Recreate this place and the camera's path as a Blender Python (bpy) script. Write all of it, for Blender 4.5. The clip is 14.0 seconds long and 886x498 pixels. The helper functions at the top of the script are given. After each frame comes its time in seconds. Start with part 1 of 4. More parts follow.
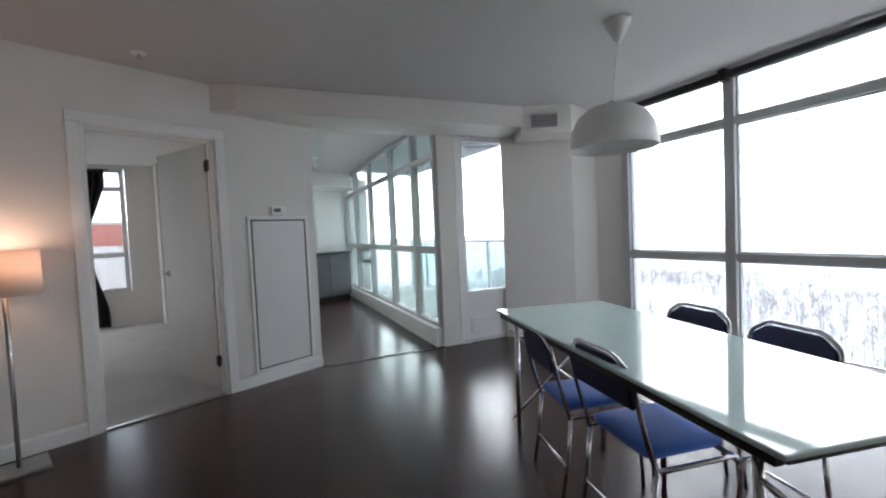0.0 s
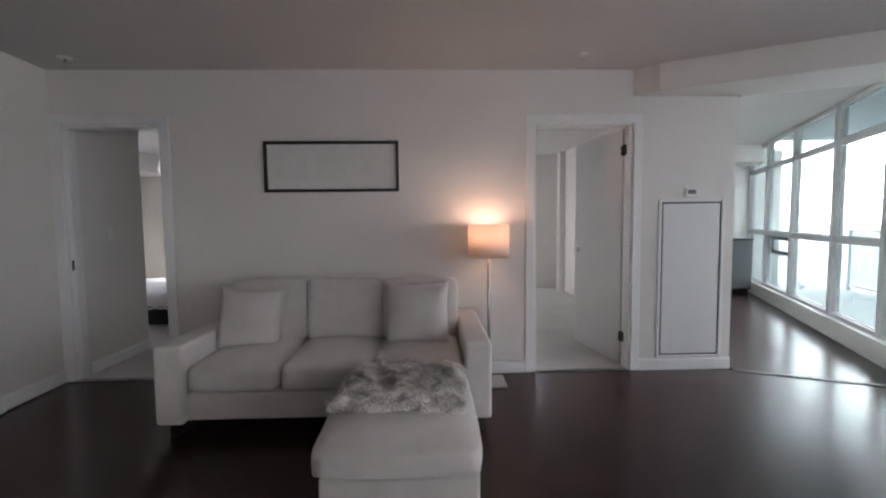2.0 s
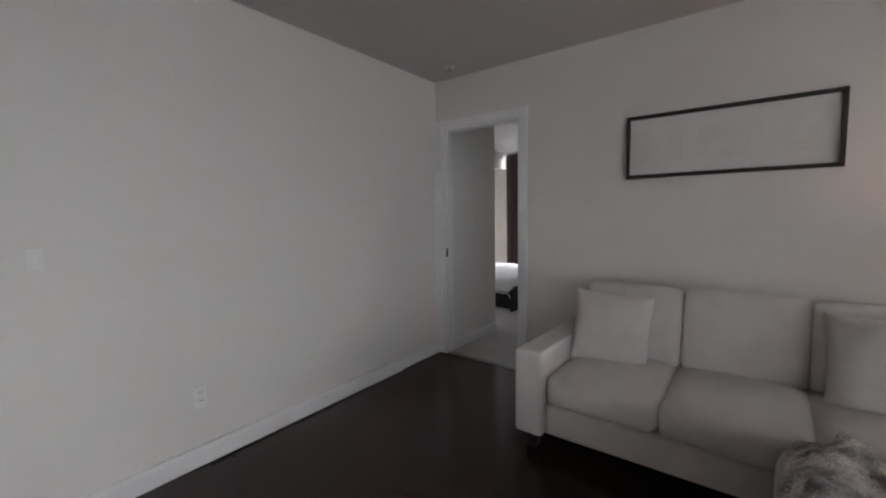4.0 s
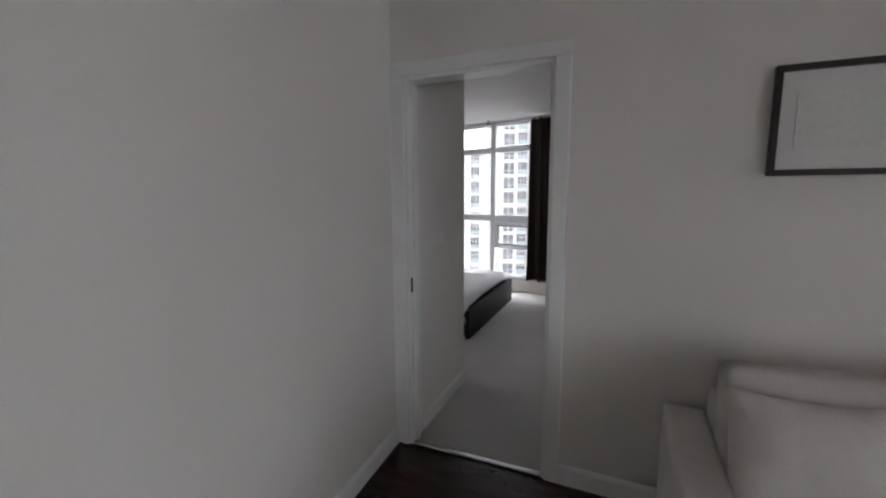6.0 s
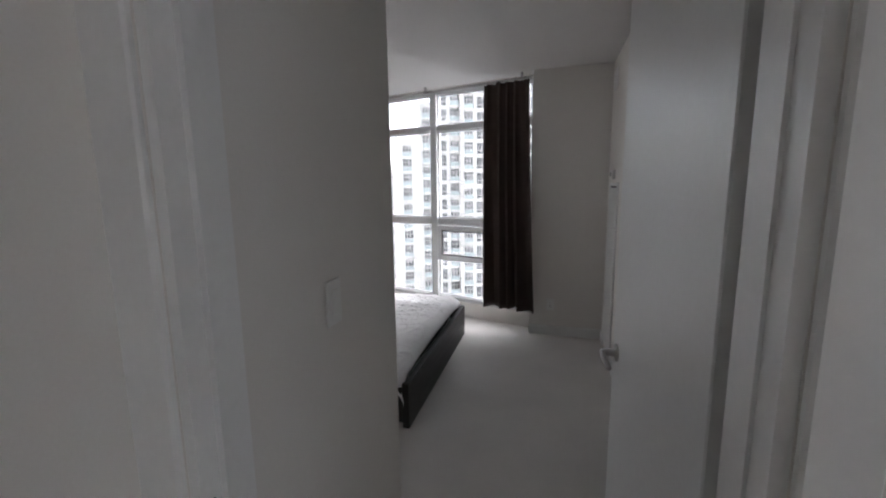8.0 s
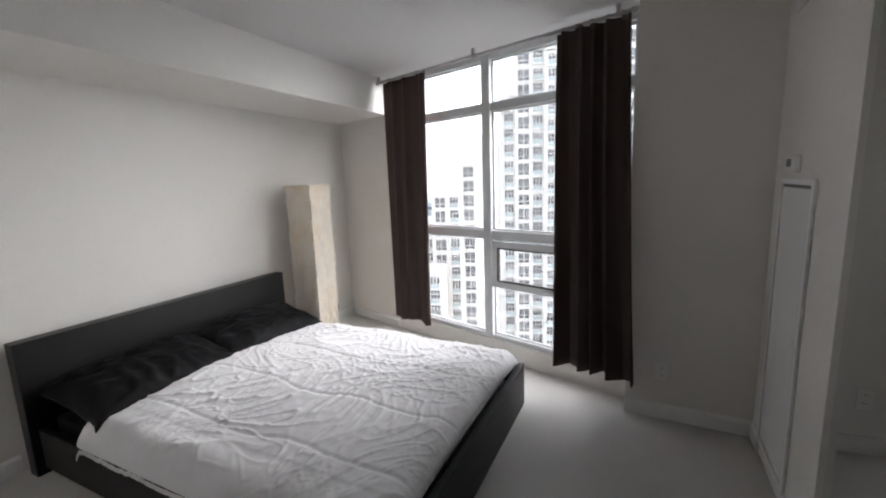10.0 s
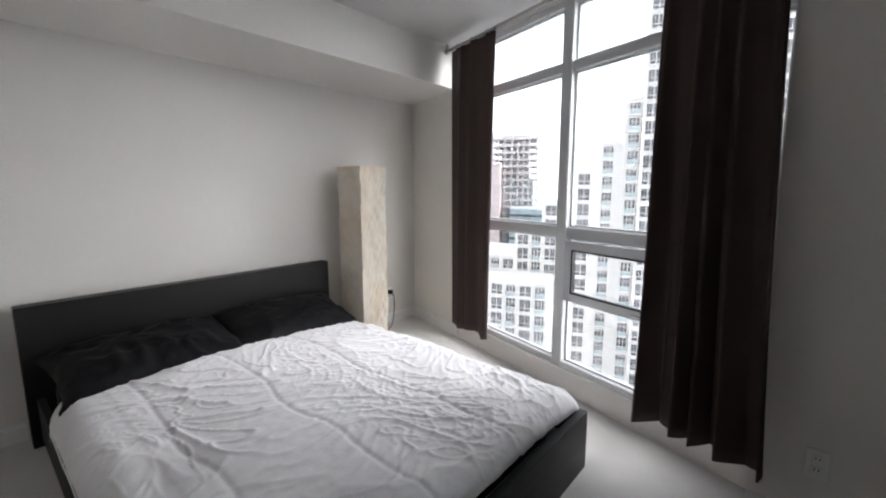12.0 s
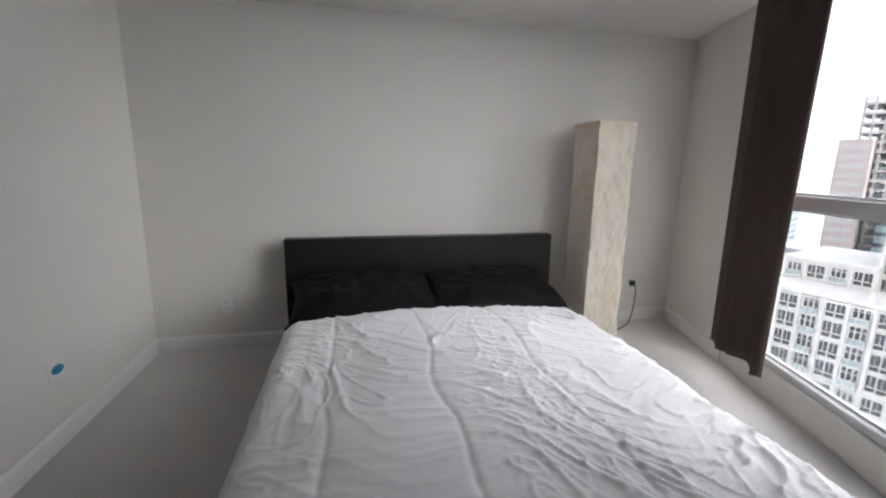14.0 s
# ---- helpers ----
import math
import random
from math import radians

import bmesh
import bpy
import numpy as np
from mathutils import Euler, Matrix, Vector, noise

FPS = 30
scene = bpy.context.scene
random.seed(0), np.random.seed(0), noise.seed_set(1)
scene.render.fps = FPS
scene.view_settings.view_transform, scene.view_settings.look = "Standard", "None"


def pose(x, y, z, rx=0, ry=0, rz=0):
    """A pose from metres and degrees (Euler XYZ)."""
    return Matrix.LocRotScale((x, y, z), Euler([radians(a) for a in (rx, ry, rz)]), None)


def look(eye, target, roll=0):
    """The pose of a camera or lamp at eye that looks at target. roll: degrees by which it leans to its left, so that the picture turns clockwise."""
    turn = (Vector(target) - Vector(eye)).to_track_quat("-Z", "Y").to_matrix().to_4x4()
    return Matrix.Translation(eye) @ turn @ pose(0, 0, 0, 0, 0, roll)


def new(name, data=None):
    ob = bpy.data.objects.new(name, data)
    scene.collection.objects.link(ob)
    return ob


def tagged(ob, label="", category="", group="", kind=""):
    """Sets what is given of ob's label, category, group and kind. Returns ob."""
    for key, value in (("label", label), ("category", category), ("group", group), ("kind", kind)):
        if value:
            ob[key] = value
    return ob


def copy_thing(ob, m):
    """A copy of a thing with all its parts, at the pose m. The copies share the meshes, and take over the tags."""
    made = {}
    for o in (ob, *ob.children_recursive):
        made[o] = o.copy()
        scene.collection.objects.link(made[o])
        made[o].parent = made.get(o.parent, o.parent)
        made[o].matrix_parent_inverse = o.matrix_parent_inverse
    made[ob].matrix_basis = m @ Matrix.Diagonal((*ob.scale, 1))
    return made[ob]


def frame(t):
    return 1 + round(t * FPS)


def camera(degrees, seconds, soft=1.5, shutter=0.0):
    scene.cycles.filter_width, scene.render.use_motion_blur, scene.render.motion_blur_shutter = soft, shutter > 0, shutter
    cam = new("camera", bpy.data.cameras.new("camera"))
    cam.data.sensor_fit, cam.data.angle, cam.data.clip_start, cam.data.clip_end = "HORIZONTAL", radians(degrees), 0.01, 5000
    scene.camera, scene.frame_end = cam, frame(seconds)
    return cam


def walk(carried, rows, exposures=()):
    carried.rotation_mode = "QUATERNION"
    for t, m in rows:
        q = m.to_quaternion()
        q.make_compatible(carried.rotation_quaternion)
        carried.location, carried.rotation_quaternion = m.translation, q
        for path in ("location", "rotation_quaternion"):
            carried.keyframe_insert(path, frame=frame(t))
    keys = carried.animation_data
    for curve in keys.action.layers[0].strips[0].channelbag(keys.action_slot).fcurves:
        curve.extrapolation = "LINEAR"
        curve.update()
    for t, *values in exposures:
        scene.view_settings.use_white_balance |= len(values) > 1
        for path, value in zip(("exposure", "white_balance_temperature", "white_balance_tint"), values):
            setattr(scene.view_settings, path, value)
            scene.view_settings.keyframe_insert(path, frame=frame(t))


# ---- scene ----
cam = camera(93.1, 14.0, soft=2.1)

PATH = [
    (0, (3.477, -3.539, 1.225), (4.968, -2.208, 1.144), -2.6),
    (0.5, (3.425, -3.51, 1.233), (4.638, -1.922, 1.146), -2.7),
    (1, (3.361, -3.492, 1.231), (4.248, -1.701, 1.155), -1.9),
    (1.5, (3.265, -3.45, 1.219), (3.759, -1.514, 1.146), -1.0),
    (2, (3.143, -3.406, 1.259), (3.198, -1.411, 1.129), -0.6),
    (2.5, (3.026, -3.37, 1.259), (2.624, -1.415, 1.123), -0.7),
    (3, (2.927, -3.288, 1.263), (2.011, -1.516, 1.116), -0.8),
    (3.5, (2.828, -3.149, 1.271), (1.559, -1.612, 1.104), -1.0),
    (6, (1.348, -2.0, 1.453), (0.556, -0.184, 1.181), -0.3),
    (6.5, (1.092, -1.593, 1.45), (0.462, 0.277, 1.127), -0.4),
    (7, (0.916, -1.215, 1.47), (0.471, 0.706, 1.136), -0.5),
    (9.5, (0.725, 0.564, 1.469), (-0.018, 2.4, 1.197), -1.5),
    (10, (0.67, 0.838, 1.502), (-0.19, 2.615, 1.178), -2.0),
    (10.5, (0.629, 1.075, 1.464), (-0.349, 2.792, 1.156), -1.2),
    (11, (0.654, 1.265, 1.38), (-0.452, 2.911, 1.12), 0.0),
    (11.5, (0.691, 1.433, 1.355), (-0.515, 3.005, 1.084), -0.4),
    (12, (0.678, 1.569, 1.326), (-0.612, 3.07, 1.04), -0.1),
    (12.5, (0.655, 1.704, 1.296), (-0.741, 3.102, 0.983), -0.2),
    (13, (0.64, 1.881, 1.259), (-0.954, 3.032, 0.893), -0.6),
    (13.5, (0.574, 2.089, 1.212), (-1.229, 2.861, 0.824), 0.2),
    (14, (0.495, 2.126, 1.197), (-1.423, 2.543, 0.817), 0.8),
]
walk(cam, [(t, look(eye, target, roll)) for t, eye, target, roll in PATH], exposures=((0.0, 3.15, 6100, 11), (1.5, 3.4, 6180, 16), (3.0, 3.55, 6270, 14), (6.5, 3.5, 6250, 14), (9.5, 3.38, 6380, 13), (12.0, 3.25, 6300, 12), (14.0, 3.0, 6300, 12)))

# ---- world and light ----
world = bpy.data.worlds.new("overcast_sky")
scene.world = world
world.use_nodes = True
wn = world.node_tree
bg = wn.nodes["Background"]
sky = wn.nodes.new("ShaderNodeTexSky")
sky.sky_type, sky.sun_disc = "NISHITA", False
sky.sun_elevation, sky.sun_rotation = radians(32), radians(60)
grey = wn.nodes.new("ShaderNodeHueSaturation")
grey.inputs["Saturation"].default_value = 0.22
wn.links.new(sky.outputs[0], grey.inputs["Color"])
wn.links.new(grey.outputs[0], bg.inputs["Color"])
bg.inputs["Strength"].default_value = 0.15
sun = new("sun", bpy.data.lights.new("sun", "SUN"))
sun.data.energy, sun.data.angle, sun.data.color = 1.0, radians(80), (1, 0.98, 0.95)
sun.matrix_basis = look((60, 42, 45), (0, 0, 0))


# ---- materials ----
def mat(name, color, rough=0.6, metal=0.0, var=0.08, scale=4.0, bump=0.05, fine=60.0, spec=0.5, trans=0.0, coat=0.0,
        emit=0.0, rand=0.0, stretch=(1, 1, 1), sheen=0.0, rvar=0.08, span=0.4):
    m = bpy.data.materials.new(name)
    m.use_nodes = True
    nt = m.node_tree
    b = nt.nodes["Principled BSDF"]
    tc = nt.nodes.new("ShaderNodeTexCoord")
    mp = nt.nodes.new("ShaderNodeMapping")
    mp.inputs["Scale"].default_value = stretch
    nt.links.new(tc.outputs["Object"], mp.inputs["Vector"])
    n1, n2 = nt.nodes.new("ShaderNodeTexNoise"), nt.nodes.new("ShaderNodeTexNoise")
    for n, s in ((n1, scale), (n2, fine)):
        n.inputs["Scale"].default_value, n.inputs["Detail"].default_value = s, 4
        nt.links.new(mp.outputs[0], n.inputs["Vector"])
    mix = nt.nodes.new("ShaderNodeMath")
    mix.operation = "ADD"
    nt.links.new(n1.outputs[0], mix.inputs[0])
    nt.links.new(n2.outputs[0], mix.inputs[1])
    ramp = nt.nodes.new("ShaderNodeMapRange")
    ramp.inputs[1].default_value, ramp.inputs[2].default_value = 1 - span, 1 + span
    ramp.inputs[3].default_value, ramp.inputs[4].default_value = 1 - var, 1 + var
    nt.links.new(mix.outputs[0], ramp.inputs[0])
    val = ramp.outputs[0]
    if rand:
        info = nt.nodes.new("ShaderNodeObjectInfo")
        r2 = nt.nodes.new("ShaderNodeMapRange")
        r2.inputs[3].default_value, r2.inputs[4].default_value = 1 - rand, 1 + rand
        nt.links.new(info.outputs["Random"], r2.inputs[0])
        mu = nt.nodes.new("ShaderNodeMath")
        mu.operation = "MULTIPLY"
        nt.links.new(val, mu.inputs[0])
        nt.links.new(r2.outputs[0], mu.inputs[1])
        val = mu.outputs[0]
    vm = nt.nodes.new("ShaderNodeVectorMath")
    vm.operation = "SCALE"
    vm.inputs[0].default_value = color
    nt.links.new(val, vm.inputs["Scale"])
    nt.links.new(vm.outputs[0], b.inputs["Base Color"])
    rr = nt.nodes.new("ShaderNodeMapRange")
    rr.inputs[3].default_value, rr.inputs[4].default_value = max(rough - rvar, 0), min(rough + rvar, 1)
    nt.links.new(n1.outputs[0], rr.inputs[0])
    nt.links.new(rr.outputs[0], b.inputs["Roughness"])
    b.inputs["Metallic"].default_value = metal
    b.inputs["Specular IOR Level"].default_value = spec
    b.inputs["Transmission Weight"].default_value = trans
    b.inputs["Coat Weight"].default_value = coat
    b.inputs["Sheen Weight"].default_value = sheen
    if emit:
        b.inputs["Emission Color"].default_value = (*color, 1)
        b.inputs["Emission Strength"].default_value = emit
    if bump:
        bp = nt.nodes.new("ShaderNodeBump")
        bp.inputs["Strength"].default_value, bp.inputs["Distance"].default_value = bump, 0.01
        nt.links.new(mix.outputs[0], bp.inputs["Height"])
        nt.links.new(bp.outputs[0], b.inputs["Normal"])
    return m


def glass(name, color=(0.95, 1, 0.98)):
    m = bpy.data.materials.new(name)
    m.use_nodes = True
    b = m.node_tree.nodes["Principled BSDF"]
    b.inputs["Base Color"].default_value = (*color, 1)
    b.inputs["Roughness"].default_value = 0.0
    b.inputs["IOR"].default_value = 1.45
    b.inputs["Transmission Weight"].default_value = 1.0
    return m


WALL = mat("wall_paint", (0.74, 0.715, 0.68), 0.55, var=0.03, scale=1.5, bump=0.04, fine=180)
WHITE = mat("white_trim_paint", (0.80, 0.80, 0.79), 0.35, var=0.03, bump=0.02)
# albedo held below the walls' to dim a ceiling that catches much bounce light
CEIL = mat("dimmed_ceiling_paint", (0.60, 0.58, 0.565), 0.8, var=0.03, scale=2, bump=0.08, fine=220)
DOORP = mat("door_paint", (0.72, 0.72, 0.71), 0.35, var=0.03, bump=0.02)
CARPET = mat("carpet", (0.72, 0.695, 0.67), 0.95, var=0.12, scale=2.2, bump=0.9, fine=320, spec=0.1, sheen=0.2)
WOOD = mat("dark_wood_floor", (0.021, 0.010, 0.009), 0.24, var=0.25, scale=2, bump=0.0, fine=24, rand=0.35, rvar=0.07, spec=0.32, stretch=(1, 8, 1))
ALU = mat("white_window_frame", (0.62, 0.63, 0.64), 0.4, var=0.03, bump=0.02)
# dark tint dims the bright outdoors and its reflections; the kitchen panes are green besides
GLASS = glass("dimming_window_glass", (0.42, 0.44, 0.445))
KITCHENGLASS = glass("green_window_glass", (0.37, 0.44, 0.43))
GREENGLASS = glass("balcony_glass", (0.55, 0.70, 0.68))
GREY = mat("grey_cabinet", (0.10, 0.10, 0.105), 0.4, var=0.08, bump=0.03)
BLACKWOOD = mat("black_brown_veneer", (0.010, 0.009, 0.009), 0.45, var=0.35, scale=3, bump=0.1, fine=40, stretch=(8, 1, 8), spec=0.3)
SHEET = mat("white_cotton", (0.82, 0.81, 0.83), 0.85, var=0.04, scale=6, bump=0.04, fine=140, sheen=0.2)
PILLOW = mat("black_satin", (0.006, 0.006, 0.007), 0.55, var=0.2, scale=8, bump=0.1, spec=0.12)
CURTAIN = mat("brown_curtain_cloth", (0.046, 0.026, 0.022), 0.7, var=0.25, scale=5, bump=0.2, fine=260)
BLACKCLOTH = mat("black_curtain_cloth", (0.012, 0.012, 0.013), 0.8, var=0.2, bump=0.2, fine=200)
SOFA = mat("beige_sofa_fabric", (0.60, 0.565, 0.535), 0.92, var=0.1, scale=9, bump=0.45, fine=240, sheen=0.25)
FUR = mat("mottled_fur", (0.74, 0.70, 0.66), 0.95, var=0.5, scale=12, bump=0.8, fine=120, sheen=0.2, stretch=(1, 2.6, 1), span=0.16)
BLACK = mat("black_plastic", (0.012, 0.012, 0.012), 0.4, var=0.1, bump=0.02)
FRAMEBLK = mat("dark_picture_frame", (0.018, 0.014, 0.013), 0.4, var=0.2)
PAPER = mat("paper", (0.72, 0.71, 0.69), 0.7, var=0.03, bump=0.02)
PAPERSHADE = mat("rice_paper_shade", (0.86, 0.78, 0.67), 0.85, var=0.09, scale=4, bump=0.35, fine=14, sheen=0.2)
pt = PAPERSHADE.node_tree
stain, tone, tint = pt.nodes.new("ShaderNodeTexNoise"), pt.nodes.new("ShaderNodeMapRange"), pt.nodes.new("ShaderNodeMix")
stain.inputs["Scale"].default_value, stain.inputs["Detail"].default_value = 2.2, 4
tone.inputs[1].default_value, tone.inputs[2].default_value, tone.inputs[4].default_value = 0.50, 0.70, 0.55
tint.data_type, tint.blend_type = "RGBA", "MULTIPLY"
tint.inputs[7].default_value = (0.93, 0.76, 0.50, 1)
base = pt.nodes["Principled BSDF"].inputs["Base Color"]
pt.links.new(base.links[0].from_socket, tint.inputs[6])
pt.links.new(pt.nodes["Texture Coordinate"].outputs["Object"], stain.inputs["Vector"])
pt.links.new(stain.outputs[0], tone.inputs[0])
pt.links.new(tone.outputs[0], tint.inputs[0])
pt.links.new(tint.outputs[2], base)
CHROME = mat("chrome", (0.75, 0.76, 0.78), 0.14, metal=1.0, var=0.03, bump=0.0)
STEEL = mat("brushed_steel", (0.45, 0.44, 0.43), 0.3, metal=1.0, var=0.08, bump=0.02)
BLUE = mat("blue_upholstery", (0.055, 0.16, 0.56), 0.85, var=0.15, scale=8, bump=0.3, fine=240, sheen=0.2)
NAVY = mat("navy_chair_back", (0.014, 0.020, 0.085), 0.55, var=0.15, bump=0.15, fine=200)
TABLEGLASS = mat("frosted_table_glass", (0.52, 0.66, 0.64), 0.05, var=0.03, bump=0.0, spec=0.6, coat=0.35, rvar=0.02)
PLASTIC = mat("white_plastic", (0.78, 0.78, 0.76), 0.35, var=0.02, bump=0.01)
BLUEPL = mat("blue_plastic", (0.02, 0.22, 0.42), 0.4, var=0.05)
LAMPWHITE = mat("white_enamel", (0.80, 0.80, 0.78), 0.3, var=0.02, bump=0.01)
SNOW = mat("snow_ground", (0.62, 0.63, 0.65), 0.9, var=0.35, scale=0.02, bump=0.0, fine=0.12)
CONCRETE = mat("pale_precast", (0.66, 0.62, 0.58), 0.8, var=0.06, scale=0.2, bump=0.0, fine=1.0)
# darker, slightly green grey than the tower precast
BALCONY = mat("dark_balcony_concrete", (0.27, 0.29, 0.29), 0.75, var=0.15, scale=1.2, bump=0.05)
DARKPANE = mat("tower_glass", (0.085, 0.085, 0.088), 0.35, var=0.35, scale=0.3, bump=0.0, rand=0.4)
RAILGLASS = mat("pale_railing_glass", (0.34, 0.39, 0.385), 0.3, var=0.1, scale=0.3, bump=0.0)
# brick red paled in the base colour to imitate distance haze
REDBRICK = mat("hazy_red_brick", (0.46, 0.37, 0.35), 0.85, var=0.1, scale=0.2, bump=0.0)
ROADM = mat("wet_road", (0.12, 0.12, 0.125), 0.6, var=0.2, scale=0.1, bump=0.0)
REDROOF = mat("red_cladding_far", (0.42, 0.17, 0.14), 0.8, var=0.15, scale=0.1, bump=0.0)
# bark colour lifted to pale grey to stand for haze over the trees
TWIG = mat("hazy_tree_bark", (0.42, 0.40, 0.39), 0.9, var=0.2, bump=0.0)
MIRROR = mat("mirror_silver", (0.86, 0.88, 0.87), 0.0, metal=1.0, var=0.0, bump=0.0, rvar=0.0)


# ---- builders ----
def part(name, bm, material, parent=None, label="", smooth=False):
    me = bpy.data.meshes.new(name)
    bm.to_mesh(me)
    bm.free()
    if smooth:
        for p in me.polygons:
            p.use_smooth = True
    me.materials.append(material)
    ob = new(name, me)
    if parent:
        ob.parent = parent
    if label:
        tagged(ob, label)
    return ob


def thing(name, label, category, x=0, y=0, z=0, turn=0, group="", kind=""):
    ob = new(name)
    ob.matrix_basis = pose(x, y, z, 0, 0, turn)
    return tagged(ob, label, category, group, kind)


def block(bm, x0, x1, y0, y1, z0, z1, m=None):
    mm = Matrix.Translation(((x0 + x1) / 2, (y0 + y1) / 2, (z0 + z1) / 2)) @ Matrix.Diagonal((abs(x1 - x0), abs(y1 - y0), abs(z1 - z0), 1))
    bmesh.ops.create_cube(bm, size=1, matrix=(m @ mm) if m else mm)


def box(x0, x1, y0, y1, z0, z1, bevel=0.0, seg=2, m=None):
    bm = bmesh.new()
    block(bm, x0, x1, y0, y1, z0, z1, m)
    if bevel:
        bmesh.ops.bevel(bm, geom=bm.edges[:], offset=bevel, segments=seg, affect="EDGES", profile=0.5)
    return bm


def tube(points, r, seg=10):
    """A round bar along a line of points."""
    bm = bmesh.new()
    pts = [Vector(p) for p in points]
    rings = []
    for i, p in enumerate(pts):
        a, b = pts[max(i - 1, 0)], pts[min(i + 1, len(pts) - 1)]
        q = (b - a).to_track_quat("Z", "Y").to_matrix()
        rings.append([bm.verts.new(p + q @ Vector((r * math.cos(2 * math.pi * k / seg), r * math.sin(2 * math.pi * k / seg), 0))) for k in range(seg)])
    for a, b in zip(rings, rings[1:]):
        for k in range(seg):
            bm.faces.new((a[k], a[(k + 1) % seg], b[(k + 1) % seg], b[k]))
    bm.faces.new(rings[0][::-1])
    bm.faces.new(rings[-1])
    bmesh.ops.recalc_face_normals(bm, faces=bm.faces[:])
    return bm


def lathe(profile, seg=40):
    """A turned shape from (radius, height) pairs."""
    bm = bmesh.new()
    rings = [[bm.verts.new((r * math.cos(2 * math.pi * k / seg), r * math.sin(2 * math.pi * k / seg), z)) for k in range(seg)] for r, z in profile]
    for a, b in zip(rings, rings[1:]):
        for k in range(seg):
            bm.faces.new((a[k], a[(k + 1) % seg], b[(k + 1) % seg], b[k]))
    bmesh.ops.remove_doubles(bm, verts=bm.verts[:], dist=1e-5)
    bmesh.ops.recalc_face_normals(bm, faces=bm.faces[:])
    return bm


def prism(points, z0, z1):
    bm = bmesh.new()
    lo = [bm.verts.new((x, y, z0)) for x, y in points]
    hi = [bm.verts.new((x, y, z1)) for x, y in points]
    bm.faces.new(lo[::-1])
    bm.faces.new(hi)
    for i in range(len(points)):
        j = (i + 1) % len(points)
        bm.faces.new((lo[i], lo[j], hi[j], hi[i]))
    bmesh.ops.recalc_face_normals(bm, faces=bm.faces[:])
    return bm


def along(p0, p1):
    """Pose at p0 with x along p0 -> p1, and the length."""
    dx, dy = p1[0] - p0[0], p1[1] - p0[1]
    return pose(p0[0], p0[1], 0, 0, 0, math.degrees(math.atan2(dy, dx))), math.hypot(dx, dy)


def wall(name, p0, p1, t, z1=2.46, holes=(), material=None, z0=0.0, label="painted plaster wall"):
    """A wall from p0 to p1; its thickness t goes to the left of that way; holes as (s0, s1, z0, z1)."""
    m, length = along(p0, p1)
    bm = bmesh.new()
    s = 0.0
    for a, b, lo, hi in sorted(holes):
        if a > s:
            block(bm, s, a, 0, t, z0, z1)
        if lo > z0:
            block(bm, a, b, 0, t, z0, lo)
        if hi < z1:
            block(bm, a, b, 0, t, hi, z1)
        s = b
    if s < length:
        block(bm, s, length, 0, t, z0, z1)
    bmesh.ops.remove_doubles(bm, verts=bm.verts[:], dist=1e-5)
    ob = part(name, bm, material or WALL)
    ob.matrix_basis = m
    return tagged(ob, label, "wall", kind="structure")


def skirting(p0, p1, t=0.014, h=0.10):
    """A baseboard with a rounded top edge; its face stands to the right of p0 -> p1."""
    m, length = along(p0, p1)
    bm = bmesh.new()
    prof = [(0, 0), (-t, 0), (-t, h - 0.018), (-t + 0.004, h - 0.008), (-t + 0.009, h), (0, h)]
    a = [bm.verts.new((0, y, z)) for y, z in prof]
    b = [bm.verts.new((length, y, z)) for y, z in prof]
    n = len(prof)
    for i in range(n):
        bm.faces.new((a[i], a[(i + 1) % n], b[(i + 1) % n], b[i]))
    bm.faces.new(a[::-1])
    bm.faces.new(b)
    bmesh.ops.recalc_face_normals(bm, faces=bm.faces[:])
    ob = part("baseboard", bm, WHITE)
    ob.matrix_basis = m
    return tagged(ob, "white painted wooden baseboard along the wall", "baseboard", kind="structure")


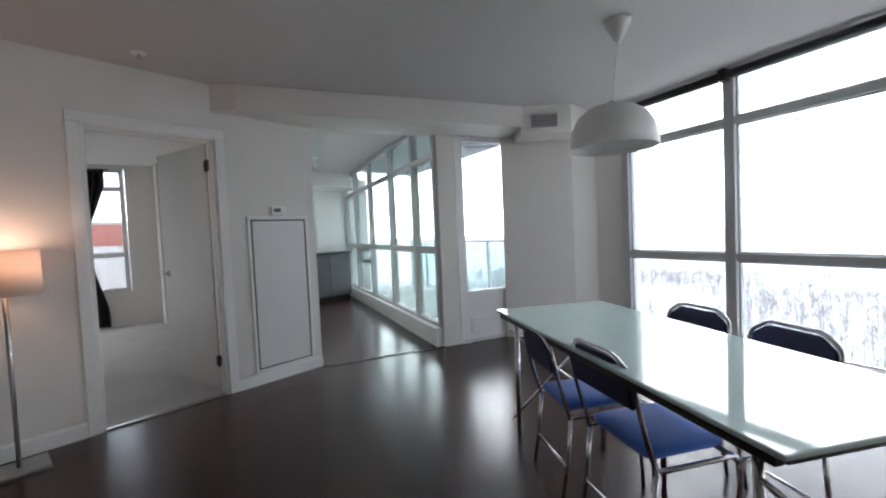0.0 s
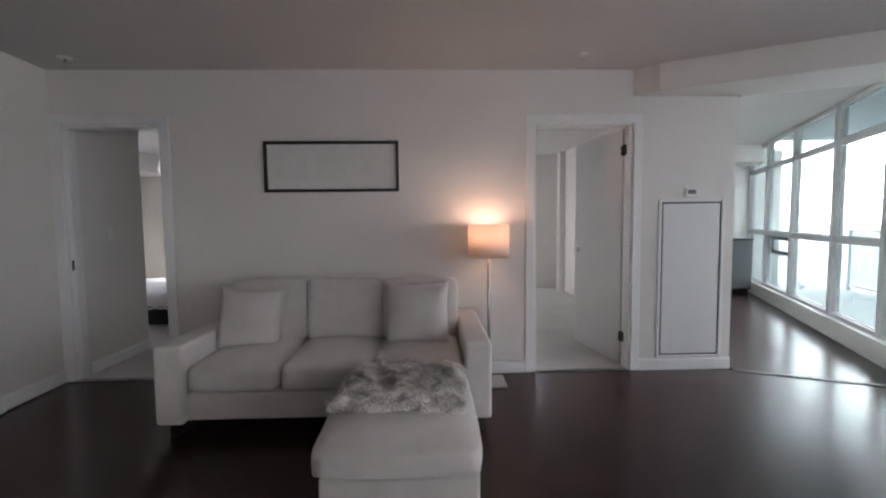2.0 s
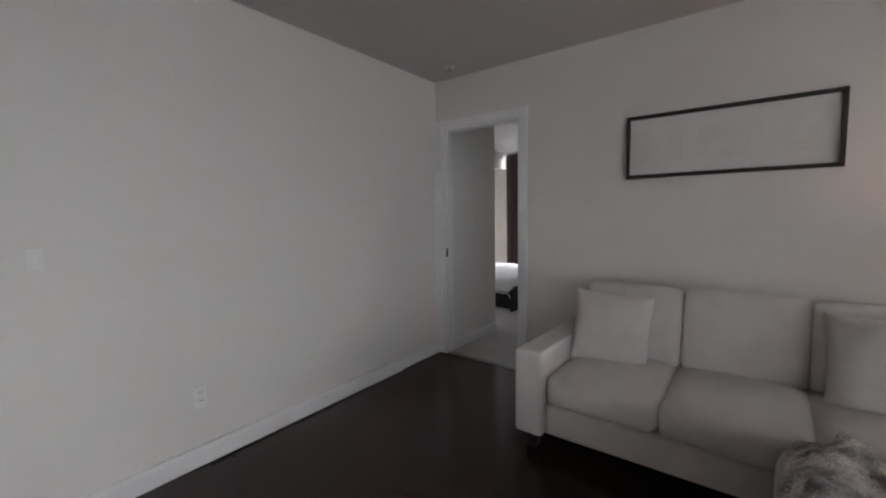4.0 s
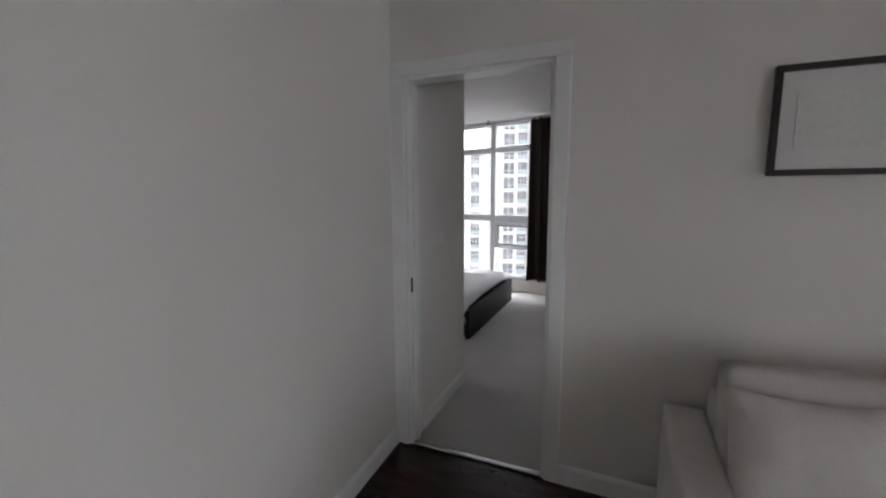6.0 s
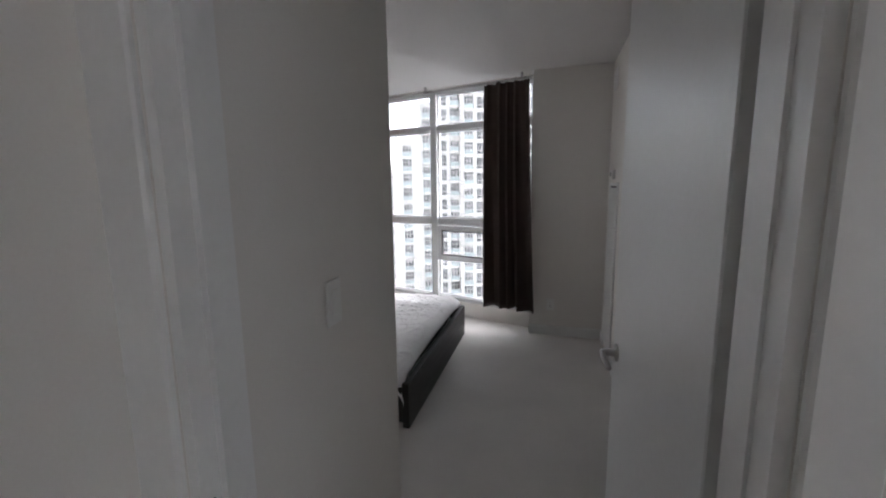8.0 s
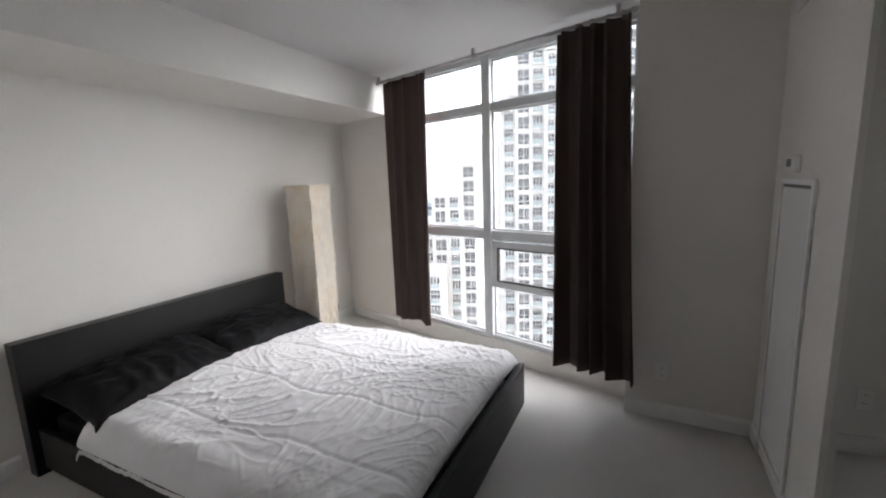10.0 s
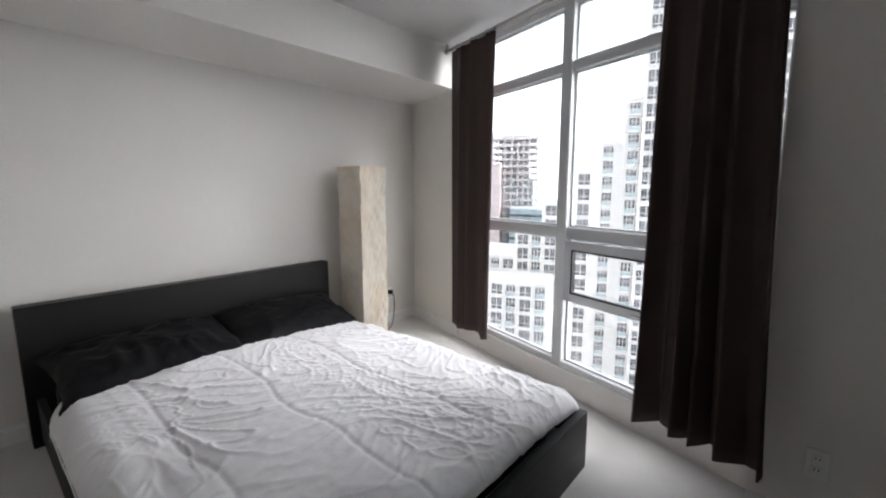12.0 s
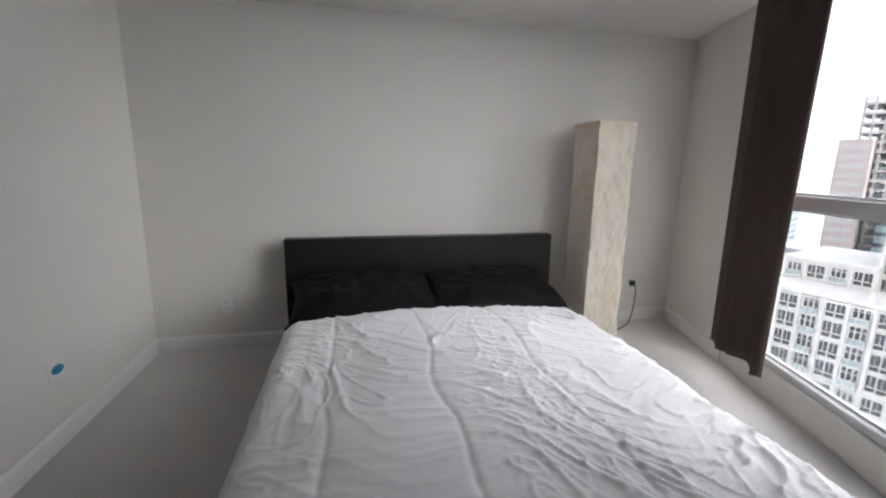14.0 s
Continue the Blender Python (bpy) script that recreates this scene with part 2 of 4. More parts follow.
def glazing(name, p0, p1, z0, z1, posts, rails, label, depth=0.10, bar=0.05, seats=(), pane_glass=None):
    """A window wall: posts at distances along p0 -> p1, rails at heights, a pane in each cell; seats: opening lights (s0, s1, z0, z1)."""
    m, length = along(p0, p1)
    top = thing(name, label, "window", kind="structure")
    top.matrix_basis = m
    for s, w in posts:
        part("post", box(s - w / 2, s + w / 2, -depth / 2, depth / 2, z0, z1, 0.004, 1), ALU, top)
    for (a, wa), (b, wb) in zip(posts, posts[1:]):
        for z, h in rails:
            part("rail", box(a + wa / 2 - 0.002, b - wb / 2 + 0.002, -depth * 0.42, depth * 0.42, z - h / 2, z + h / 2, 0.004, 1), ALU, top)
        for (za, ha), (zb, hb) in zip(rails, rails[1:]):
            pane = part("pane", box(a + wa / 2, b - wb / 2, -0.006, 0.006, za + ha / 2, zb - hb / 2), pane_glass or GLASS, top)
            pane.visible_shadow = False
            bm = bmesh.new()
            x0, x1, y0, y1 = a + wa / 2, b - wb / 2, za + ha / 2, zb - hb / 2
            for q in ((x0, x0 + 0.012, y0, y1), (x1 - 0.012, x1, y0, y1), (x0, x1, y0, y0 + 0.012), (x0, x1, y1 - 0.012, y1)):
                block(bm, q[0], q[1], -0.012, 0.012, q[2], q[3])
            part("bead", bm, ALU, top)
    for a, b, lo, hi in seats:
        bm = bmesh.new()
        for q in ((a, a + bar, lo, hi), (b - bar, b, lo, hi), (a, b, lo, lo + bar), (a, b, hi - bar, hi)):
            block(bm, q[0], q[1], -depth * 0.62, -depth * 0.30, q[2], q[3])
        sash = part("sash", bm, ALU, top, "white opening sash with a dark gasket")
        bm = bmesh.new()
        i = bar
        for q in ((a + i, a + i + 0.012, lo + i, hi - i), (b - i - 0.012, b - i, lo + i, hi - i), (a + i, b - i, lo + i, lo + i + 0.012), (a + i, b - i, hi - i - 0.012, hi - i)):
            block(bm, q[0], q[1], -depth * 0.60, -depth * 0.32, q[2], q[3])
        part("gasket", bm, BLACK, sash)
        part("crank_handle", tube([((a + b) / 2 - 0.05, -depth * 0.66, lo + 0.02), ((a + b) / 2 + 0.05, -depth * 0.75, lo + 0.025)], 0.009), ALU, sash)
    return top


def casing(name, p0, p1, s0, s1, h, t, wide=0.07, extra=0.0):
    """White trim round a door opening on both faces of a wall, with its jamb lining and threshold."""
    m, _ = along(p0, p1)
    top = thing(name, "white painted door frame with flat casing", "door frame", kind="structure")
    top.matrix_basis = m
    for y0, y1 in ((-0.016, 0.0), (t, t + 0.016)):
        part("casing", box(s0 - wide - extra, s0, y0, y1, 0, h, 0.004, 1), WHITE, top)
        part("casing", box(s1, s1 + wide, y0, y1, 0, h, 0.004, 1), WHITE, top)
        part("casing", box(s0 - wide - extra, s1 + wide, y0, y1, h, h + wide, 0.004, 1), WHITE, top)
    part("jamb", box(s0 - 0.003, s0 + 0.018, 0.001, t - 0.001, 0, h - 0.002), WHITE, top)
    part("jamb", box(s1 - 0.018, s1 + 0.003, 0.001, t - 0.001, 0, h - 0.002), WHITE, top)
    part("jamb", box(s0 + 0.018, s1 - 0.018, 0.001, t - 0.001, h - 0.018, h + 0.003), WHITE, top)
    part("stop", box(s0 + 0.018, s0 + 0.030, t * 0.35, t * 0.62, 0, h - 0.018), WHITE, top)
    part("stop", box(s1 - 0.023, s1 - 0.018, t * 0.35, t * 0.52, 0, h - 0.018), WHITE, top)
    for z in (0.26, 1.84):
        part("hinge_plate", box(s1 - 0.0225, s1 - 0.018, t - 0.055, t - 0.012, z - 0.04, z + 0.04), BLACK, top, "dark steel hinge plate")
    part("threshold", box(s0 + 0.02, s1 - 0.02, 0.0, 0.03, 0.002, 0.012, 0.003, 1), STEEL, top)
    return top


def door_leaf(name, x, y, turn, width, h=2.01, hinges=True, sign=1):
    """A flush door; its hinge edge stands at (x, y) and its leaf goes along the turned x."""
    top = thing(name, "white flush bedroom door standing open", "door", x, y, 0.012, turn, kind="structure")
    part("leaf", box(0.004, width, -0.018, 0.018, 0, h, 0.003, 1), DOORP, top)
    for z in (0.24, 1.83):
        hg = part("hinge", box(-0.010, 0.024, 0.012 * sign, 0.024 * sign, z - 0.04, z + 0.04, 0.002, 1), BLACK, top, "dark steel hinge")
        part("knuckle", tube([(-0.012, 0.018 * sign, z - 0.05), (-0.012, 0.018 * sign, z + 0.05)], 0.008, 10), BLACK, hg, smooth=True)
    for sg in (-1, 1):
        rose = lathe([(0, 0), (0.026, 0), (0.026, 0.006), (0.012, 0.009), (0.010, 0.045), (0, 0.046)], 20)
        rose.transform(pose(width - 0.07, sg * 0.018, 0.95, -90 * sg, 0, 0))
        ro = part("door_handle", rose, STEEL, top, "brushed steel lever handle", True)
        part("lever", tube([(width - 0.07, sg * 0.060, 0.95), (width - 0.12, sg * 0.062, 0.95), (width - 0.18, sg * 0.058, 0.948)], 0.008), STEEL, ro, smooth=True)
    return top


def wall_plate(name, label, x, y, z, turn, kind="outlet", w=0.07, h=0.115):
    top = thing(name, label, "outlet" if kind == "outlet" else "switch", x, y, z, turn)
    part("plate", box(-w / 2, w / 2, -0.007, 0, -h / 2, h / 2, 0.003, 2), PLASTIC, top)
    if kind == "outlet":
        for dz in (-0.022, 0.022):
            face = part("socket", box(-0.017, 0.017, -0.0095, -0.006, dz - 0.014, dz + 0.014, 0.002, 1), PLASTIC, top)
            for dx in (-0.006, 0.006):
                part("slot", box(dx - 0.0015, dx + 0.0015, -0.0105, -0.009, dz - 0.003, dz + 0.006), BLACK, face)
    else:
        part("rocker", box(-0.016, 0.016, -0.0115, -0.006, -0.033, 0.033, 0.002, 1), PLASTIC, top)
    return top


# ---- structure ----
H = 2.46
# floors
tagged(part("floor", prism([(-2.5, -6.4), (6.4, -6.4), (8.3, -1.95), (8.25, -0.9), (6.85, -0.5), (8.95, 4.1), (5.75, 4.2), (2.5, 5.25), (2.4, 0.2), (2.0, 3.4), (0.66, 3.78), (-2.5, 4.75)], -0.20, -0.012), WOOD), "dark stained wooden subfloor of the flat", "floor", kind="structure")
tagged(part("carpet_1", prism([(0.262, 0.03), (1.03, 0.03), (1.03, 0.10), (1.94, 0.10), (1.94, 3.4), (0.6, 3.74), (-2.36, 4.66), (-2.36, 0.88), (0.262, 0.88)], -0.012, 0.006), CARPET), "pale beige bedroom carpet", "carpet", kind="structure")
tagged(part("carpet_2", prism([(3.99, 0.03), (4.78, 0.03), (4.78, 0.12), (5.5, 0.12), (5.5, 4.2), (2.6, 5.15), (2.6, 0.12), (3.99, 0.12)], -0.012, 0.006), CARPET), "pale beige carpet in the second bedroom", "carpet", kind="structure")
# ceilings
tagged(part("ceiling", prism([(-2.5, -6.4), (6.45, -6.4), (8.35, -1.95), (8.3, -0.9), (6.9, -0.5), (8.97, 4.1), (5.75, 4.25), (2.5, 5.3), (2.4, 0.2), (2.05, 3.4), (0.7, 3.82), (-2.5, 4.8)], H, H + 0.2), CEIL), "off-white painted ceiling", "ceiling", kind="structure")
tagged(part("bulkhead", prism([(4.78, -0.002), (4.92, -0.14), (7.36, -1.37), (7.52, -0.92), (5.64, -0.055), (5.64, -0.002)], 2.25, H - 0.002), WALL), "boxed-in ceiling bulkhead over the kitchen opening", "bulkhead", kind="structure")
tagged(part("vent_box", prism([(7.25, -1.31), (7.56, -1.70), (8.17, -1.72), (7.62, -0.98)], 2.175, H - 0.003), WALL), "painted boxed duct at the ceiling", "bulkhead", kind="structure")
# living room walls
wall("wall_west", (0.341, -3.05), (0.182, 0.0), 0.25)
wall("wall_entry_north", (-2.4, -2.6), (0.02, -2.6), 0.12)
wall("wall_entry_west", (-2.4, -6.4), (-2.4, -2.6), 0.12)
wall("wall_sofa", (0.02, 0.0), (5.64, 0.0), 0.12, holes=((0.24, 1.01, 0, 2.04), (3.96, 4.77, 0, 2.04)))
wall("wall_south", (7.2, -6.3), (-2.5, -6.3), 0.12)
# line of the kitchen opening and the balcony door
OP0, OP1 = (5.64, -0.06), (7.62, -0.941)
wall("wall_kitchen_opening", OP0, OP1, 0.12, holes=((0.0, 1.24, 0, 2.25), (1.44, 2.20, 0.0, 2.30)))
tagged(part("column", prism([(7.47, -0.90), (7.899, -1.54), (8.14, -1.70), (8.18, -2.02), (8.6, -2.02), (8.3, -0.7)], 0, H), WALL), "painted concrete column beside the balcony door", "column", kind="structure")
# kitchen
wall("wall_kitchen_far", (9.4, 3.95), (5.4, 3.95), -0.12)
wall("wall_kitchen_west", (5.64, 0.0), (6.0, 3.95), 0.12)
KG0, KG1 = (6.80, -0.54), (8.85, 3.95)
tagged(part("window_curb", box(0, 4.94, -0.06, 0.10, 0, 0.20, 0.004, 1), WHITE), "white painted curb under the window wall", "sill", kind="structure").matrix_basis = along(KG0, KG1)[0]
glazing("window_kitchen", KG0, KG1, 0.20, H, [(0.03, 0.06), (0.70, 0.07), (1.67, 0.07), (2.87, 0.07), (3.95, 0.06), (4.90, 0.06)],
        [(0.22, 0.04), (1.03, 0.06), (2.05, 0.06), (2.43, 0.05)], "white framed floor-to-ceiling window wall of the kitchen",
        seats=((2.91, 3.90, 0.72, 1.0),), pane_glass=KITCHENGLASS)
# dining window wall
LW0, LW1 = (8.22, -1.99), (6.43, -6.18)
tagged(part("window_curb", box(0, 4.6, -0.10, 0.06, 0, 0.14, 0.004, 1), WHITE), "white painted curb under the dining window", "sill", kind="structure").matrix_basis = along(LW0, LW1)[0]
glazing("window_dining", LW0, LW1, 0.14, H - 0.005, [(0.04, 0.08), (1.11, 0.09), (2.62, 0.09), (4.35, 0.09)],
        [(0.16, 0.04), (0.90, 0.07), (2.04, 0.07), (2.43, 0.05)], "white framed window wall beside the dining table")
blind = thing("roller_blind", "dark roller blind rolled up under the ceiling", "blind")
blind.matrix_basis = along(LW0, LW1)[0]
part("roller", tube([(0.05, -0.11, 2.405), (1.09, -0.11, 2.405)], 0.035), BLACK, blind, smooth=True)
part("roller", tube([(1.14, -0.11, 2.405), (4.3, -0.11, 2.405)], 0.035), BLACK, blind, smooth=True)
part("bracket", box(1.085, 1.145, -0.15, -0.07, 2.36, 2.456, 0.003, 1), BLACK, blind)

# bedroom walls
wall("wall_hall", (0.262, 0.88), (0.262, 0.12), -0.12)
wall("wall_bed_south", (0.142, 0.88), (-2.45, 0.88), 0.12)
wall("wall_headboard", (-2.36, 0.88), (-2.36, 5.0), 0.12)
BW0, BW1 = (-2.42, 4.66), (0.66, 3.70)
BM, BL = along(BW0, BW1)
wall("wall_bed_window", BW0, BW1, 0.16, holes=((0.86, BL - 0.02, 0.16, 2.44),))
tagged(part("column_bed", prism([(0.60, 3.57), (1.27, 3.54), (1.6, 3.9), (0.60, 3.95)], 0, H), WALL), "painted wall pier beside the bedroom window", "column", kind="structure")
wall("wall_bed_east", (1.27, 3.6), (1.27, 2.72), 0.12)
wall("wall_closet_back", (1.95, 2.8), (1.95, 0.12), 0.1)
wall("wall_closet_end", (1.27, 2.72), (1.95, 2.72), -0.08)
wall("wall_hall_east", (1.27, 0.88), (1.27, 0.12), 0.1)
wall("wall_closet_south", (1.27, 0.88), (1.95, 0.88), -0.08)
tagged(part("soffit", prism([(-2.358, 0.882), (-1.62, 0.882), (-1.62, 4.40), (-2.358, 4.63)], 2.14, H - 0.002), WALL), "boxed soffit above the headboard wall", "bulkhead", kind="structure")
glazing("window_bedroom", (BW0[0] + 0.02, BW0[1] + 0.06), (BW1[0] + 0.02, BW1[1] + 0.06), 0.16, 2.44, [(0.88, 0.05), (2.02, 0.08), (3.17, 0.06)],
        [(0.18, 0.04), (1.05, 0.07), (2.05, 0.06), (2.42, 0.04)], "white framed window with an opening light", seats=((2.07, 3.13, 0.62, 1.0),))
# second bedroom
wall("wall_room_west", (2.6, 0.12), (2.6, 4.9), 0.12)
wall("wall_room_east", (5.5, 4.6), (5.5, 0.12), 0.12)
wall("wall_room_window", (2.5, 5.2), (5.7, 4.15), 0.14, holes=((0.5, 2.72, 0.54, 2.40),))
glazing("window_second_room", (2.5, 5.26), (5.7, 4.21), 0.54, 2.40, [(0.52, 0.05), (1.62, 0.05), (2.70, 0.05)], [(0.56, 0.04), (1.10, 0.05), (2.10, 0.05), (2.38, 0.04)], "white framed window of the second bedroom")

# door frames and leaves
casing("door_frame_1", (0.02, 0.0), (5.64, 0.0), 0.24, 1.01, 2.04, 0.12, extra=0.012)
casing("door_frame_2", (0.02, 0.0), (5.64, 0.0), 3.96, 4.77, 2.04, 0.12)
door_leaf("door_1", 1.024, 0.150, 91.5, 0.74, sign=1)
door_leaf("door_2", 4.785, 0.135, 100, 0.78, sign=1)
strike = tagged(part("strike_plate", box(0.279, 0.282, 0.004, 0.026, 0.90, 0.98, 0.001, 1), BLACK), "dark steel strike plate on the door jamb", "strike plate")

# skirtings
skirting((0.341, -3.05), (0.2106, -0.55), 0.030)
skirting((0.2106, -0.55), (0.182, -0.017), 0.014)
for a, b in (((1.10, 0), (3.91, 0)), ((4.86, 0), (5.64, 0)),
             ((0.262, 0.14), (0.262, 0.88)), ((0.142, 0.88), (-2.36, 0.88))):
    skirting(a, b)


# ---- living room things ----
def soft_box(sx, sy, sz, r=0.05, puff=0.02, seed=0, n=10, rough=0.004):
    """A padded cushion: a rounded block, fuller in its middle, centred at the origin."""
    bm = bmesh.new()
    bmesh.ops.create_cube(bm, size=2)
    bmesh.ops.subdivide_edges(bm, edges=bm.edges[:], cuts=n, use_grid_fill=True)
    half = Vector((sx / 2, sy / 2, sz / 2))
    for v in bm.verts:
        c = v.co.copy()
        p = Vector((c.x * half.x, c.y * half.y, c.z * half.z))
        inner = Vector((max(min(p.x, half.x - r), r - half.x), max(min(p.y, half.y - r), r - half.y), max(min(p.z, half.z - r), r - half.z)))
        d = p - inner
        q = inner + (d.normalized() * r if d.length > 1e-6 else d)
        full = [(1 - c.y ** 2) * (1 - c.z ** 2), (1 - c.x ** 2) * (1 - c.z ** 2), (1 - c.x ** 2) * (1 - c.y ** 2)]
        q += Vector((math.copysign(puff * full[0], c.x) if abs(c.x) > 0.99 else 0, math.copysign(puff * full[1], c.y) if abs(c.y) > 0.99 else 0,
                     math.copysign(puff * full[2], c.z) if abs(c.z) > 0.99 else 0))
        q += noise.noise_vector(q * 7 + Vector((seed, 0, seed))) * rough
        v.co = q
    return bm


def pillow(sx, sz, th, seed=0, n=14, rumple=0.0):
    """A square throw pillow standing in the x-z plane, thick in the middle, with pinched corners."""
    bm = bmesh.new()
    bmesh.ops.create_cube(bm, size=2)
    bmesh.ops.subdivide_edges(bm, edges=bm.edges[:], cuts=n, use_grid_fill=True)
    for v in bm.verts:
        x, y, z = v.co
        edge = ((1 - min(abs(x), 1) ** 2.5) * (1 - min(abs(z), 1) ** 2.5)) ** 0.42
        k = 1 - 0.09 * (1 - x * x) * z * z
        j = 1 - 0.08 * (1 - z * z) * x * x
        q = Vector((x * sx / 2 * j, y * (0.008 + th / 2 * edge), z * sz / 2 * k))
        q.y += noise.noise(q * 9 + Vector((seed, 0, 0))) * 0.012 + noise.noise(q * 21 + Vector((seed, 3, 0))) * 0.009 * edge + 0.010 * abs(noise.noise(Vector((x * 3 + seed, z * 3, 5)))) * edge * y
        if rumple:
            w = noise.noise_vector(Vector((x * 1.5 + seed, z * 1.5, 2))) * 0.4
            q.y += rumple * edge * (1 - min(1, abs(noise.noise(Vector((x * 2.6, z * 1.3, seed)) + w)) * 4)) ** 2 * (1 if y > 0 else -1)
            q += noise.noise_vector(Vector((x * 2, z * 2, seed + 4))) * rumple * 0.5
        v.co = q
    return bm


def sofa():
    top = thing("sofa", "light beige fabric three-seat sofa against the wall", "sofa", 2.51, -0.06, 0)
    part("base", box(-0.82, 0.82, -0.90, -0.03, 0.10, 0.27, 0.015), SOFA, top)
    part("backrest", box(-0.82, 0.82, -0.17, 0.0, 0.10, 0.66, 0.03, 3), SOFA, top)
    for x in (-0.90, 0.90):
        part("armrest", box(x - 0.08, x + 0.08, -0.94, 0.0, 0.09, 0.555, 0.022, 3), SOFA, top)
        for y in (-0.86, -0.08):
            part("foot", box(x - 0.03, x + 0.03, y - 0.03, y + 0.03, 0, 0.091, 0.004, 1), BLACK, top)
    for i, x in enumerate((-0.545, 0.0, 0.545)):
        c = part("seat_cushion", soft_box(0.54, 0.74, 0.17, 0.045, 0.022, i), SOFA, top, smooth=True)
        c.matrix_basis = pose(x, -0.55, 0.345)
        b = part("back_cushion", soft_box(0.542, 0.17, 0.44, 0.035, 0.009, i + 5), SOFA, top, smooth=True)
        b.matrix_basis = pose(x, -0.245, 0.625, -9, 0, (0, 1, -1)[i])
    return top


sofa()
cushion = tagged(part("throw_pillow", pillow(0.44, 0.44, 0.19, 1), SOFA, smooth=True), "square beige throw pillow leaning on the sofa back", "pillow", "throw pillows")
cushion.matrix_basis = pose(1.885, -0.48, 0.60, -18, 4, 10)
other = tagged(part("throw_pillow", pillow(0.45, 0.44, 0.19, 2), SOFA, smooth=True), "square beige throw pillow beside the sofa arm", "pillow", "throw pillows")
other.matrix_basis = pose(3.04, -0.50, 0.615, -14, -3, -9)

ottoman = thing("ottoman", "light beige fabric storage ottoman before the sofa", "ottoman", 3.01, -1.46, 0)
part("base", box(-0.31, 0.31, -0.40, 0.42, 0.03, 0.288, 0.015), SOFA, ottoman)
seat = part("seat_cushion", soft_box(0.66, 0.87, 0.12, 0.035, 0.014, 9), SOFA, ottoman, smooth=True)
seat.matrix_basis = pose(-0.01, 0.01, 0.345)
for x in (-0.26, 0.26):
    for y in (-0.33, 0.36):
        part("foot", box(x - 0.025, x + 0.025, y - 0.025, y + 0.025, 0, 0.031, 0.003, 1), BLACK, ottoman)


def fur_throw():
    """A folded, tousled fur blanket: a slab with a ragged edge, and a coat of short strands."""
    rng = random.Random(4)
    bm = bmesh.new()
    nx, ny = 46, 40
    lx, ly = 0.62, 0.54

    def top_at(u, v):
        e = min(u, 1 - u, v, 1 - v)
        z = 0.075 * min(1, e / 0.10) ** 0.5
        z += 0.036 * noise.noise(Vector((u * 5 + v * 3, v * 3, 1))) + 0.014 * noise.noise(Vector((u * 14 + v * 6, v * 9, 4)))
        z += 0.035 * max(0, 1 - abs(u - 0.16 - 0.10 * v) / 0.12) * (0.4 + 0.6 * v)
        return max(z, 0.004)

    def place(u, v):
        w = 0.03 * noise.noise(Vector((u * 4, v * 4, 8)))
        return Vector(((u - 0.5) * lx + w, (v - 0.5) * ly + w, top_at(u, v)))

    grid = [[bm.verts.new(place(i / nx, j / ny)) for j in range(ny + 1)] for i in range(nx + 1)]
    for i in range(nx):
        for j in range(ny):
            bm.faces.new((grid[i][j], grid[i + 1][j], grid[i + 1][j + 1], grid[i][j + 1]))
    low = [bm.verts.new((p.co.x, p.co.y, 0)) for p in (grid[0][0], grid[nx][0], grid[nx][ny], grid[0][ny])]
    bm.faces.new(low[::-1])
    verts, faces = [], []
    for k in range(15000):
        u, v = rng.random(), rng.random()
        p = place(u, v)
        a = noise.noise(Vector((u * 5, v * 5, 2))) * 6.0
        d = Vector((math.cos(a), math.sin(a), 0.45 + 0.4 * rng.random())).normalized() * rng.uniform(0.016, 0.036)
        s = Vector((-d.y, d.x, 0)).normalized() * 0.0028
        i = len(verts)
        verts += [p - s, p + s, p + d]
        faces.append((i, i + 1, i + 2))
    top = thing("fur_throw", "mottled grey-beige fur blanket folded on the ottoman", "blanket", 2.99, -1.32, 0.412, -4)
    part("cloth", bm, FUR, top, smooth=True)
    me = bpy.data.meshes.new("fur")
    me.from_pydata([tuple(q) for q in verts], [], faces)
    me.materials.append(FUR)
    hair = new("fur", me)
    hair.parent = top
    tagged(hair, kind="stuff")


fur_throw()

# floor lamp beside the sofa
SHADE = bpy.data.materials.new("lamp_shade_cloth")
SHADE.use_nodes = True
sn = SHADE.node_tree
sb = sn.nodes["Principled BSDF"]
sb.inputs["Base Color"].default_value = (0.82, 0.74, 0.68, 1)
sb.inputs["Roughness"].default_value = 0.9
st = sn.nodes.new("ShaderNodeBsdfTranslucent")
st.inputs["Color"].default_value = (0.90, 0.78, 0.70, 1)
sm = sn.nodes.new("ShaderNodeMixShader")
sm.inputs[0].default_value = 0.5
weave = sn.nodes.new("ShaderNodeTexWave")
weave.bands_direction = "Z"
weave.inputs["Scale"].default_value = 45
wb = sn.nodes.new("ShaderNodeBump")
wb.inputs["Strength"].default_value = 0.3
wc = sn.nodes.new("ShaderNodeTexCoord")
sn.links.new(wc.outputs["Object"], weave.inputs["Vector"])
sn.links.new(weave.outputs["Fac"], wb.inputs["Height"])
sn.links.new(wb.outputs[0], sb.inputs["Normal"])
sn.links.new(sb.outputs[0], sm.inputs[1])
sn.links.new(st.outputs[0], sm.inputs[2])
sn.links.new(sm.outputs[0], sn.nodes["Material Output"].inputs["Surface"])
lamp = thing("floor_lamp", "floor lamp with a lit beige drum shade", "floor lamp", 3.58, -0.21, 0)
part("base", box(-0.125, 0.125, -0.11, 0.11, 0, 0.022, 0.004, 2), STEEL, lamp)
part("pole", tube([(0, 0, 0.02), (0, 0, 1.13)], 0.011, 12), STEEL, lamp, smooth=True)
